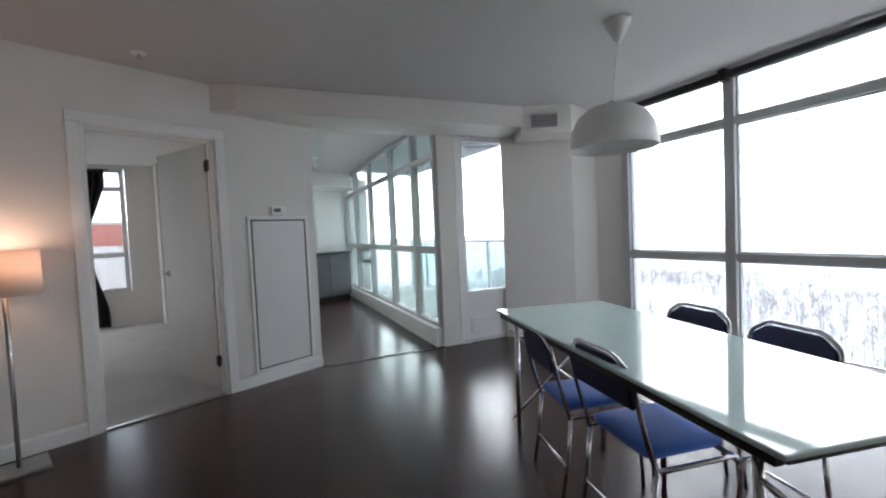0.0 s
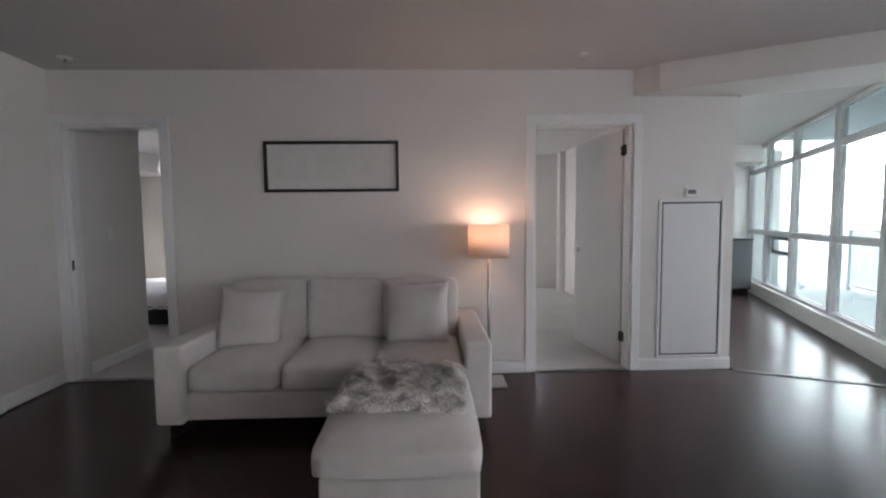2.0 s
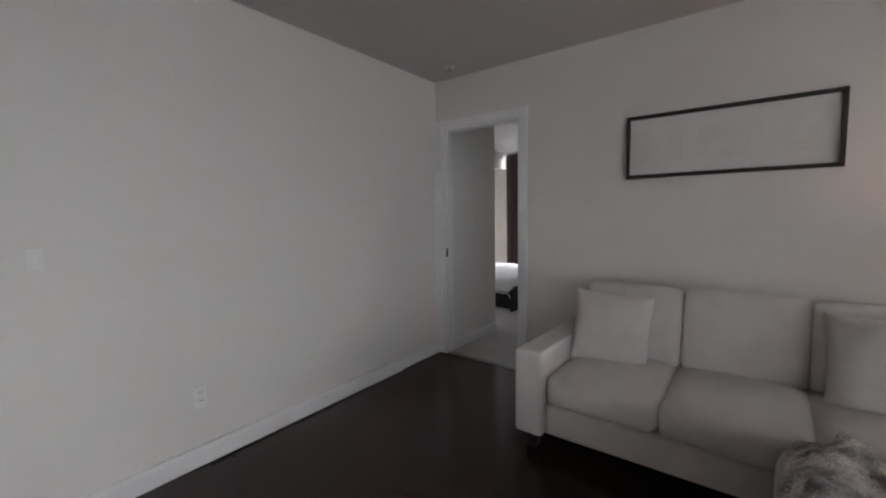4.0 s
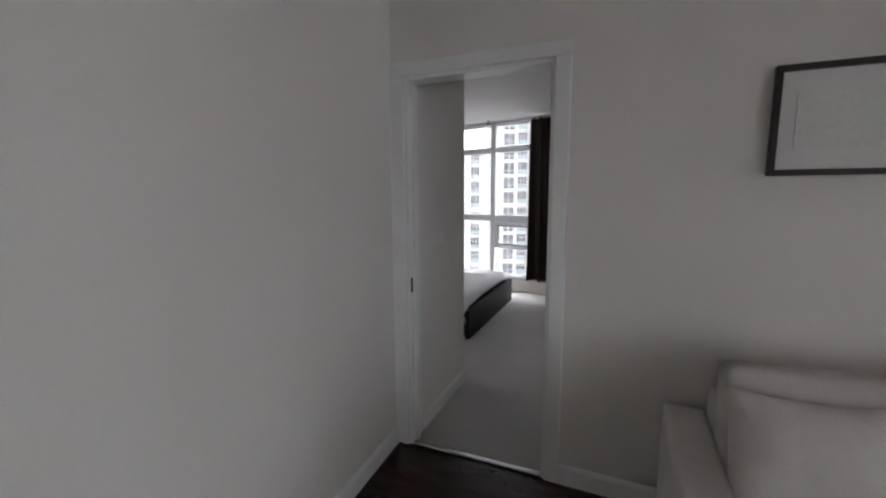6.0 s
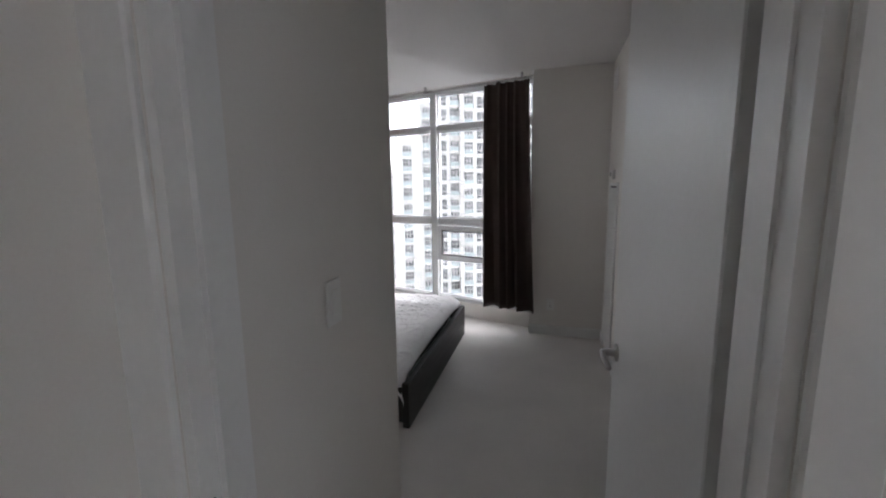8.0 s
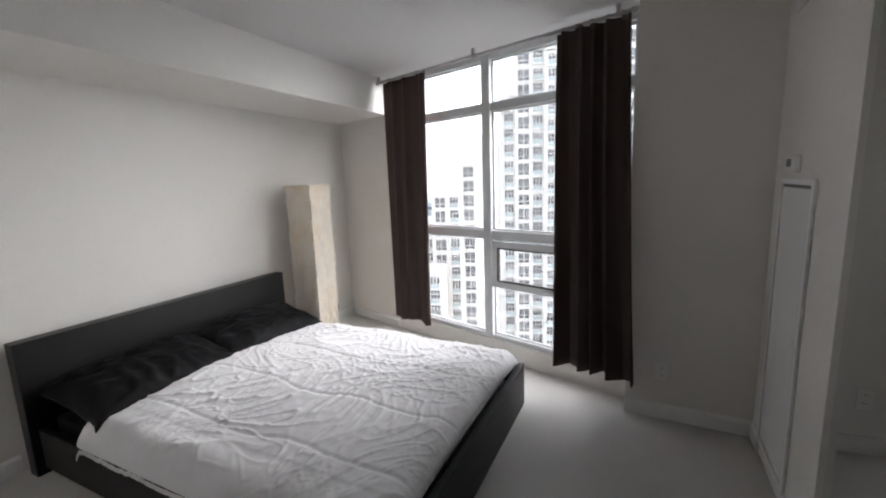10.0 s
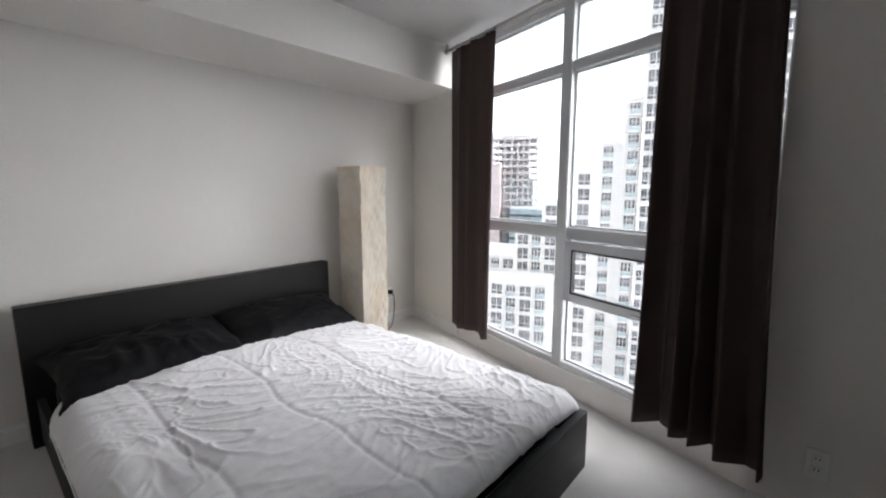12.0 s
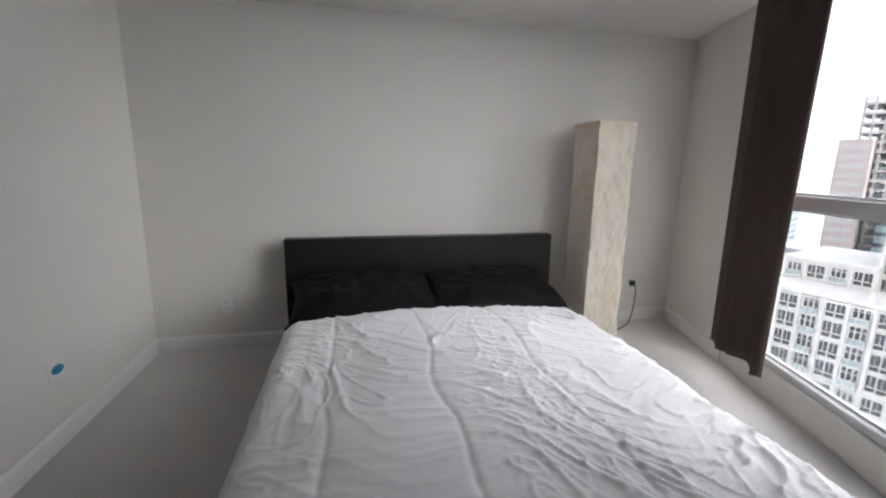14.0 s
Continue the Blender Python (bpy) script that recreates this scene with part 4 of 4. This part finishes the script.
curtain("curtain", rodpoint(2.70), rodpoint(BL - 0.06), 0.26, 2.39, 5, 1.1, "dark brown wide curtain drawn over part of the window", CURTAIN, 0.05, 0.10, 0.15, 0.10)

# paper tower lamp
tower_lamp = thing("paper_floor_lamp", "tall square rice paper floor lamp, switched off, creased", "floor lamp", -2.09, 3.77, 0, 3)
bm = bmesh.new()
hs, n = 0.135, 26
rows = []
for k in range(n * 2 + 1):
    z = 0.03 + k / (2 * n) * 1.47
    row = []
    for i in range(48):
        e, f = divmod(i, 12)
        f = f / 12 * 2 - 1
        x, y = ((f, -1), (1, f), (-f, 1), (-1, -f))[e]
        d = 0.007 * noise.noise(Vector((x * 2.5, y * 2.5, z * 7))) + 0.006 * noise.noise(Vector((x * 6, y * 6, z * 16)))
        row.append(bm.verts.new((x * hs + d * (abs(x) > 0.99) * x, y * hs + d * (abs(y) > 0.99) * y, z)))
    rows.append(row)
for r0, r1 in zip(rows, rows[1:]):
    for i in range(48):
        bm.faces.new((r0[i], r0[(i + 1) % 48], r1[(i + 1) % 48], r1[i]))
part("shade", bm, PAPERSHADE, tower_lamp, smooth=False)
for x in (-1, 1):
    for y in (-1, 1):
        part("corner_rod", tube([(x * 0.128, y * 0.128, 0), (x * 0.128, y * 0.128, 1.49)], 0.004, 6), STEEL, tower_lamp)
part("base", box(-0.13, 0.13, -0.13, 0.13, 0.0, 0.018, 0.003, 1), STEEL, tower_lamp)
wall_plate("outlet", "white double outlet beside the bed", -2.359, 1.31, 0.30, 90)
o2 = wall_plate("outlet", "white outlet with a black plug in it", -2.359, 4.28, 0.30, 90)
plug = thing("lamp_plug", "black plug and cord of the paper lamp", "plug", -2.35, 4.28, 0.30)
part("plug_body", box(0.0, 0.035, -0.02, 0.02, 0.0, 0.04, 0.006, 2), BLACK, plug)
part("cord", tube(bent([(0.03, 0, 0.01), (0.08, -0.01, 0.0), (0.09, -0.02, -0.15), (0.10, -0.06, -0.285), (0.20, -0.24, -0.29), (0.24, -0.42, -0.288)], 0.05), 0.004, 6), BLACK, plug, smooth=True)
jack = thing("wall_box", "open white cable box with a blue insert low on the wall", "outlet", -1.45, 0.881, 0.34, 180)
part("plate", box(-0.045, 0.045, -0.006, 0, -0.04, 0.04, 0.003, 2), PLASTIC, jack)
jb = lathe([(0, 0), (0.034, 0), (0.034, 0.006), (0.028, 0.010), (0, 0.010)], 24)
jb.transform(pose(0, -0.008, 0, 90, 0, 0))
part("insert", jb, BLUEPL, jack, "round blue plastic insert", True).scale = (1, 1, 0.55)
wall_plate("outlet", "white outlet low on the pier beside the curtain", 0.80, 3.559, 0.31, -2)
smoke = thing("smoke_detector", "round white smoke detector on the bedroom ceiling", "smoke detector", 0.64, 1.50, H)
part("body", lathe([(0, 0), (0.065, 0), (0.065, -0.018), (0.055, -0.034), (0.02, -0.04), (0, -0.04)], 32), PLASTIC, smoke, smooth=True)
part("vent_ring", lathe([(0.060, -0.021), (0.066, -0.021), (0.066, -0.026), (0.060, -0.026)], 32), GREY, smoke)

# east side of the bedroom: access panel, thermostat, mirrored closet
access_panel(1.269, 3.16, -90, 0.40, 0.11, 1.43)
thermostat(1.269, 3.22, 1.52, -90)
ev = thing("air_vent", "small white air grille high on the wall", "vent", 1.269, 3.33, 2.28, -90)
part("frame", box(-0.09, 0.09, -0.010, 0, -0.08, 0.08, 0.003, 1), WHITE, ev)
for i in range(6):
    part("slat", box(-0.07, 0.07, -0.015, -0.009, -0.062 + i * 0.022, -0.052 + i * 0.022), WHITE, ev)
closet = thing("mirror_closet", "closet with two sliding mirror doors in grey frames", "closet")
part("track", box(1.265, 1.40, 0.885, 2.715, 2.20, 2.24), STEEL, closet)
part("track", box(1.265, 1.40, 0.885, 2.715, 0.006, 0.02), STEEL, closet)
tagged(part("closet_header", box(1.272, 1.38, 0.883, 2.718, 2.24, H - 0.004), WALL), "painted wall above the sliding closet doors", "wall", kind="structure")
for x, ya, yb in ((1.29, 1.77, 2.715), (1.335, 0.885, 1.86)):
    d = part("sliding_door", box(x + 0.006, x + 0.022, ya + 0.02, yb - 0.02, 0.04, 2.18), GREY, closet)
    part("mirror", box(x, x + 0.005, ya + 0.04, yb - 0.04, 0.06, 2.16), MIRROR, d, "silver mirror pane")
    for q in ((ya, ya + 0.042, 0.02, 2.20), (yb - 0.042, yb, 0.02, 2.20), (ya + 0.042, yb - 0.042, 0.02, 0.062), (ya + 0.042, yb - 0.042, 2.158, 2.20)):
        part("stile", box(x - 0.010, x + 0.024, q[0], q[1], q[2], q[3], 0.003, 1), STEEL, d)
closet.matrix_basis = pose(1.29, 2.715, 0, 0, 0, 1.5) @ pose(-1.29, -2.715, 0)
for a, b in (((-2.36, 0.88), (-2.36, 1.70)), ((-2.36, 3.50), (-2.36, 4.64)), ((-2.36, 4.64), (-1.57, 4.395)), ((0.60, 3.57), (1.27, 3.54)), ((1.27, 3.54), (1.27, 3.39)), ((1.27, 2.93), (1.27, 2.72))):
    skirting(a, b)

# ---- second bedroom, seen through its door ----
bc = thing("black_curtain", "black curtain tied back in its middle at the window", "curtain", 4.58, 4.40, 0, -18)
bm = bmesh.new()
rows = []
for k in range(41):
    f = k / 40
    z = 0.04 + f * 2.32
    pinch = 0.10 + 0.90 * min(1, abs(z - 1.20) / 0.95) ** 0.8
    wtop = 0.27 if z > 1.2 else 0.14
    shift = (-0.10 if z > 1.2 else -0.02) * (1 - min(1, abs(z - 1.2) / 0.95)) + (0.0 if z > 1.2 else 0.08 * min(1, (1.2 - z) * 1.2) - 0.08 * max(0, 1 - (1.2 - z) * 3))
    row = []
    for i in range(61):
        u = i / 60 - 0.5
        row.append(bm.verts.new((shift + u * 2 * wtop * pinch, 0.025 * math.sin(i / 60 * 2 * math.pi * 6) * (0.4 + pinch), z)))
    rows.append(row)
for r0, r1 in zip(rows, rows[1:]):
    for i in range(60):
        bm.faces.new((r0[i], r0[i + 1], r1[i + 1], r1[i]))
cl = part("cloth", bm, BLACKCLOTH, bc, smooth=True)
cl.modifiers.new("thickness", "SOLIDIFY").thickness = 0.004
part("tie", lathe([(0.05, 1.18), (0.055, 1.20), (0.05, 1.22), (0.045, 1.20), (0.05, 1.18)], 16), PLASTIC, bc).matrix_basis = pose(-0.10, 0, 0)
part("rod", tube([(-0.5, 0, 2.37), (0.32, 0, 2.37)], 0.012), BLACK, bc)
part("valance_rod", tube([(-0.5, 0.02, 2.10), (0.25, 0.02, 2.10)], 0.010), BLACK, bc)

# entry beyond the end of the west wall
ent = thing("entry_cabinet", "brown wooden entry cabinet past the wall end", "cabinet", -0.9, -4.2, 0)
BROWN = mat("brown_wood", (0.16, 0.085, 0.05), 0.45, var=0.3, scale=3, fine=30, stretch=(6, 6, 1))
part("body", box(-0.5, 0.5, -1.2, 1.2, 0.0, 2.1, 0.004, 1), BROWN, ent)

# ---- outside ----
GROUND = -48.0
tagged(part("ground", box(-3000, 3000, -3000, 3000, GROUND - 1, GROUND), SNOW), "snow covered ground far below the flat", "ground", kind="structure")


def window_mesh(w, h, wide):
    """One tower window: dark panes behind pale bars, with a sill."""
    bm = bmesh.new()
    def add(x0, x1, y0, y1, z0, z1, index):
        n = len(bm.faces)
        block(bm, x0, x1, y0, y1, z0, z1)
        bm.faces.ensure_lookup_table()
        for f in bm.faces[n:]:
            f.material_index = index
    if not wide:
        # a pair of tall narrow lights with a transom low down
        for sg in (-1, 1):
            c = sg * w * 0.27
            add(c - w * 0.22, c + w * 0.22, -0.05, 0.05, 0, h, 0)
            add(c - w * 0.22, c + w * 0.22, -0.12, -0.04, h * 0.26, h * 0.26 + 0.14, 1)
            add(c - 0.03, c + 0.03, -0.10, -0.04, h * 0.32, h, 1)
        add(-w / 2 - 0.05, w / 2 + 0.05, -0.25, 0.0, -0.14, 0.0, 1)
    else:
        # a balcony bay: framed glazing behind a slab with a glass railing
        add(-w / 2, w / 2, -0.05, 0.05, 0, h, 0)
        for i in range(4):
            x = -w / 2 + i * w / 3
            add(x - 0.07, x + 0.07, -0.14, -0.04, 0, h, 1)
        add(-w / 2, w / 2, -0.14, -0.04, h * 0.68, h * 0.68 + 0.10, 1)
        add(-w / 2 - 0.1, w / 2 + 0.1, -0.85, 0.0, -0.30, -0.08, 1)
        add(-w / 2, w / 2, -0.82, -0.78, -0.05, 0.72, 2)
        for i in range(4):
            x = -w / 2 + i * w / 3
            add(x - 0.03, x + 0.03, -0.86, -0.77, -0.10, 0.80, 1)
        add(-w / 2, w / 2, -0.86, -0.76, 0.74, 0.82, 1)
    me = bpy.data.meshes.new("window")
    bm.to_mesh(me)
    bm.free()
    me.materials.append(DARKPANE)
    me.materials.append(CONCRETE)
    me.materials.append(RAILGLASS)
    return me


WIN, WINB = window_mesh(2.05, 2.15, False), window_mesh(1.85, 2.30, True)


def tower(name, label, blocks, m, floor=2.95, bay=2.65):
    """A stepped apartment block; blocks: (u0, u1, front, top) on a facade line, with windows on every floor and bay."""
    top = thing(name, label, "building")
    top.matrix_basis = m
    for u0, u1, fr, hi in blocks:
        w = part("wall", box(u0, u1, fr, fr + 16, GROUND, hi), CONCRETE, top)
        part("cornice", box(u0 - 0.15, u1 + 0.15, fr - 0.35, fr + 16, hi, hi + 0.5), CONCRETE, top)
        n = max(1, int((u1 - u0) / bay))
        step = (u1 - u0) / n
        for i in range(n):
            x = u0 + (i + 0.5) * step
            wide = (i + int(abs(u0))) % 2 == 0
            part("pilaster", box(x - step / 2 - 0.22, x - step / 2 + 0.22, fr - 0.28, fr, GROUND, hi), CONCRETE, top)
            k = 0
            while hi - (k + 1) * floor > -40:
                z = hi - (k + 1) * floor + 0.45
                ob = new("window", WINB if wide else WIN)
                ob.parent = top
                ob.location = (x, fr - 0.02, z)
                k += 1
        for k in range(0, int((hi + 42) / floor), 4):
            part("band", box(u0, u1, fr - 0.33, fr, hi - k * floor - 0.55, hi - k * floor - 0.25), CONCRETE, top)
    return top


TW = pose(-25.7, 82.3, 0, 0, 0, 18)
tower("apartment_tower", "pale stepped high-rise apartment tower with dark windows", [(3.4, 8.8, 0.0, 34.0), (8.8, 25.0, -1.2, 48.0), (0.4, 3.4, 0.6, 17.0)], TW)
tower("apartment_block", "pale stepped apartment block with dark windows", [(-4.8, 0.4, 1.2, 9.5), (-7.7, -4.8, 0.6, 4.5), (-13.6, -7.7, -0.4, -1.5), (-19.0, -13.6, 0.2, -7.5), (-30.0, -19.0, -1.0, -12.5)], TW)
tower("apartment_wing", "lower pale apartment wing with dark windows", [(-30.0, -11.0, -9.0, -16.0)], TW)

far = thing("unfinished_tower", "grey tower under construction with open floors", "building")
far.matrix_basis = pose(-104, 172, 0, 0, 0, 28)
# distance haze is mixed into these pale far tones
HAZE = mat("hazy_far_concrete", (0.47, 0.44, 0.43), 0.9, var=0.15, scale=0.05, bump=0)
HAZEG = mat("hazy_far_glass", (0.30, 0.36, 0.37), 0.4, var=0.2, scale=0.05, bump=0)
part("core", box(-6, 10, 1, 16, GROUND, 6), HAZEG, far)
part("core_wall", box(-5, 8, 6, 14, 6, 26), HAZE, far)
for k in range(24):
    part("slab", box(-9, 12, -1, 18, GROUND + k * 3.1, GROUND + k * 3.1 + 0.9), HAZE, far)
for x in (-8.5, -6, -3, 0, 3, 5.5, 8, 11.5):
    part("pillar", box(x - 0.4, x + 0.4, -0.6, 0.2, GROUND, 26), HAZE, far)
red = thing("brick_tower", "distant red-brown brick apartment tower", "building")
red.matrix_basis = pose(-107, 160, 0, 0, 0, 28)
part("wall", box(-4, 4, 0, 10, GROUND, 12), REDBRICK, red)
for k in range(18):
    part("band", box(-3.4, 3.4, -0.2, 0, GROUND + 6 + k * 3, GROUND + 7.3 + k * 3), HAZE, red)
hall = thing("red_hall", "distant low hall with red cladding", "building")
hall.matrix_basis = pose(23, 145, 0, 0, 0, -5)
part("wall", box(-12, 14, 0, 20, GROUND, 7.5), REDROOF, hall)
part("parapet", box(-12.3, 14.3, -0.3, 20, 7.5, 8.3), HAZE, hall)
part("annex", box(-14, 16, -8, 0, GROUND, 1.5), HAZE, hall)
rngb = random.Random(8)
for i in range(14):
    az, dist = radians(112 + i * 3.6), rngb.uniform(130, 420)
    hi = GROUND + rngb.uniform(14, 40) + (12 if dist > 300 else 0)
    b = thing("city_building", "distant grey city building under a snowy roof", "building", group="distant city buildings")
    b.matrix_basis = pose(dist * math.cos(az), dist * math.sin(az), 0, 0, 0, rngb.uniform(0, 40))
    w, d = rngb.uniform(9, 20), rngb.uniform(9, 18)
    part("wall", box(-w, w, -d, d, GROUND, hi), (HAZE, HAZEG)[i % 2], b)
    part("roof", box(-w - 0.3, w + 0.3, -d - 0.3, d + 0.3, hi, hi + 0.8), SNOW, b)
    for k in range(int((hi - GROUND) / 3.5)):
        part("band", box(-w - 0.1, w + 0.1, -d - 0.1, d + 0.1, GROUND + 1.6 + k * 3.5, GROUND + 2.8 + k * 3.5), DARKPANE, b)
lowroof = thing("parking_deck", "low dark grey parking deck between the towers", "building")
lowroof.matrix_basis = pose(-62, 84, 0, 0, 0, 35)
for k in range(5):
    part("deck", box(-22, 14, -10, 10, GROUND + k * 3.6 + 8, GROUND + k * 3.6 + 9.2), HAZE, lowroof)
part("core", box(-21, 13, -9, 9, GROUND, GROUND + 24), DARKPANE, lowroof)


def bare_wood(name, count, spread, seed, label):
    """Many small leafless trees, each a tapered trunk with limbs and twigs."""
    rng = random.Random(seed)
    verts, faces = [], []

    def limb(a, b, ra, rb):
        d = (b - a).normalized()
        s = d.cross(Vector((0.3, 0.8, 0.1))).normalized()
        t = d.cross(s)
        i = len(verts)
        for p, r in ((a, ra), (b, rb)):
            for k in range(3):
                w = 2 * math.pi * k / 3
                verts.append(p + (s * math.cos(w) + t * math.sin(w)) * r)
        for k in range(3):
            faces.append((i + k, i + (k + 1) % 3, i + 3 + (k + 1) % 3, i + 3 + k))

    for _ in range(count):
        x, y = spread(rng)
        h = rng.uniform(7, 13)
        base = Vector((x, y, GROUND))
        tip = base + Vector((rng.uniform(-0.6, 0.6), rng.uniform(-0.6, 0.6), h))
        limb(base, tip, 0.2, 0.06)
        for k in range(9):
            f = rng.uniform(0.25, 0.9)
            a = base.lerp(tip, f)
            w = rng.uniform(0, 6.283)
            ln = h * (1 - f * 0.7) * rng.uniform(0.3, 0.5)
            b = a + Vector((math.cos(w), math.sin(w), rng.uniform(0.5, 1.1))) * ln
            limb(a, b, 0.11, 0.05)
            for j in range(2):
                c = a.lerp(b, rng.uniform(0.4, 0.9))
                limb(c, c + Vector((rng.uniform(-1, 1), rng.uniform(-1, 1), rng.uniform(0.2, 1))) * ln * 0.5, 0.08, 0.04)
    me = bpy.data.meshes.new(name)
    me.from_pydata([tuple(v) for v in verts], [], faces)
    me.materials.append(TWIG)
    return tagged(new(name, me), label, "trees", kind="stuff")


def park(rng):
    while True:
        x, y = rng.uniform(60, 420), rng.uniform(-260, 260)
        if noise.noise(Vector((x * 0.012, y * 0.012, 3))) > -0.12:
            return x, y


bare_wood("bare_trees", 3000, park, 5, "leafless grey-brown winter trees, colour paled for haze, on snowy ground")
for i, (x, y, w, l, a) in enumerate(((95, -10, 9, 400, 80), (180, 40, 8, 500, 65))):
    r = tagged(part("road", box(-l / 2, l / 2, -w / 2, w / 2, GROUND, GROUND + 0.06), ROADM), "wet grey road between snowy verges", "road", kind="structure")
    r.matrix_basis = pose(x, y, 0.004 * i, 0, 0, a)

# ---- floor boards ----
rngf = random.Random(2)
boards = {}
near, rest = [], []


def slant(y):
    """Where the line of the kitchen opening lies at this y."""
    return 5.64 - (y + 0.06) / 0.445


y = -6.25
while y < -0.02:
    x = 0.30 - rngf.uniform(0, 1.0) if y > -2.9 else -2.3 - rngf.uniform(0, 1)
    while x < 8.2:
        ln = rngf.choice((0.9, 1.1, 1.3))
        x0, x1 = max(x, 0.34 if y > -2.9 else -2.3), x + ln
        limit = 8.14 + 0.427 * (y + 1.99) if y < -1.7 else (7.5 if y < -0.95 else slant(y))
        x1 = min(x1, limit)
        if x1 - x0 > 0.06:
            full = abs((x1 - x0) - ln) < 1e-6
            (near if full and -4.1 < y < -0.97 and 0.3 < x0 < 6.6 else rest).append((x0, x1, y))
        x += ln
    y += 0.125
near.sort(key=lambda q: abs(q[2] + 2.0) + 0.2 * abs(q[0] - 3.5))
rest += near[290:]
floor_ob = bpy.data.objects["floor"]
for x0, x1, y in near[:290]:
    ln = round(x1 - x0, 3)
    if ln not in boards:
        bm = box(0.0002, ln - 0.0002, 0.0002, 0.1248, -0.012, 0.0)
        me = bpy.data.meshes.new("plank")
        bm.to_mesh(me)
        bm.free()
        me.materials.append(WOOD)
        boards[ln] = me
    ob = new("plank", boards[ln])
    ob.location, ob.parent = (x0, y, 0), floor_ob
verts, faces = [], []
for x0, x1, y in rest:
    i = len(verts)
    far_end = min(x1, max(slant(y + 0.125), x0 + 0.01)) if -0.95 <= y else x1
    for z, g in ((-0.012, 0.0002), (0.0, 0.0002)):
        verts += [(x0 + g, y + g, z), (x1 - g, y + g, z), (far_end - g, y + 0.125 - g, z), (x0 + g, y + 0.125 - g, z)]
    faces += [(i + 4, i + 5, i + 6, i + 7)] + [(i + k, i + (k + 1) % 4, i + 4 + (k + 1) % 4, i + 4 + k) for k in range(4)]
y = -0.55
while y < 3.94:
    x = 5.66 - rngf.uniform(0, 1)
    while x < 8.8:
        ln = rngf.choice((0.9, 1.1, 1.3))
        x0, x1 = max(x, 5.66 if y >= -0.06 else slant(y + 0.125)), min(x + ln, 6.74 + 0.456 * (y + 0.54))
        if x1 - x0 > 0.06:
            i = len(verts)
            near_end = max(x0, min(slant(y), x1 - 0.01)) if y < -0.06 else x0
            for z, g in ((-0.012, 0.0002), (0.0, 0.0002)):
                verts += [(near_end + g, y + g, z), (x1 - g, y + g, z), (x1 - g, y + 0.125 - g, z), (x0 + g, y + 0.125 - g, z)]
            faces += [(i + 4, i + 5, i + 6, i + 7)] + [(i + k, i + (k + 1) % 4, i + 4 + (k + 1) % 4, i + 4 + k) for k in range(4)]
        x += ln
    y += 0.125
me = bpy.data.meshes.new("planks")
me.from_pydata(verts, [], faces)
me.materials.append(WOOD)
pk = new("planks", me)
pk.parent = floor_ob
tagged(pk, kind="stuff")
strip = thing("threshold_strip", "thin dark metal strip across the kitchen opening", "threshold", kind="structure")
strip.matrix_basis = along((5.64, -0.06), (7.62, -0.941))[0]
part("strip", box(0.02, 1.24, -0.02, 0.02, 0.0, 0.006, 0.002, 1), BLACK, strip)
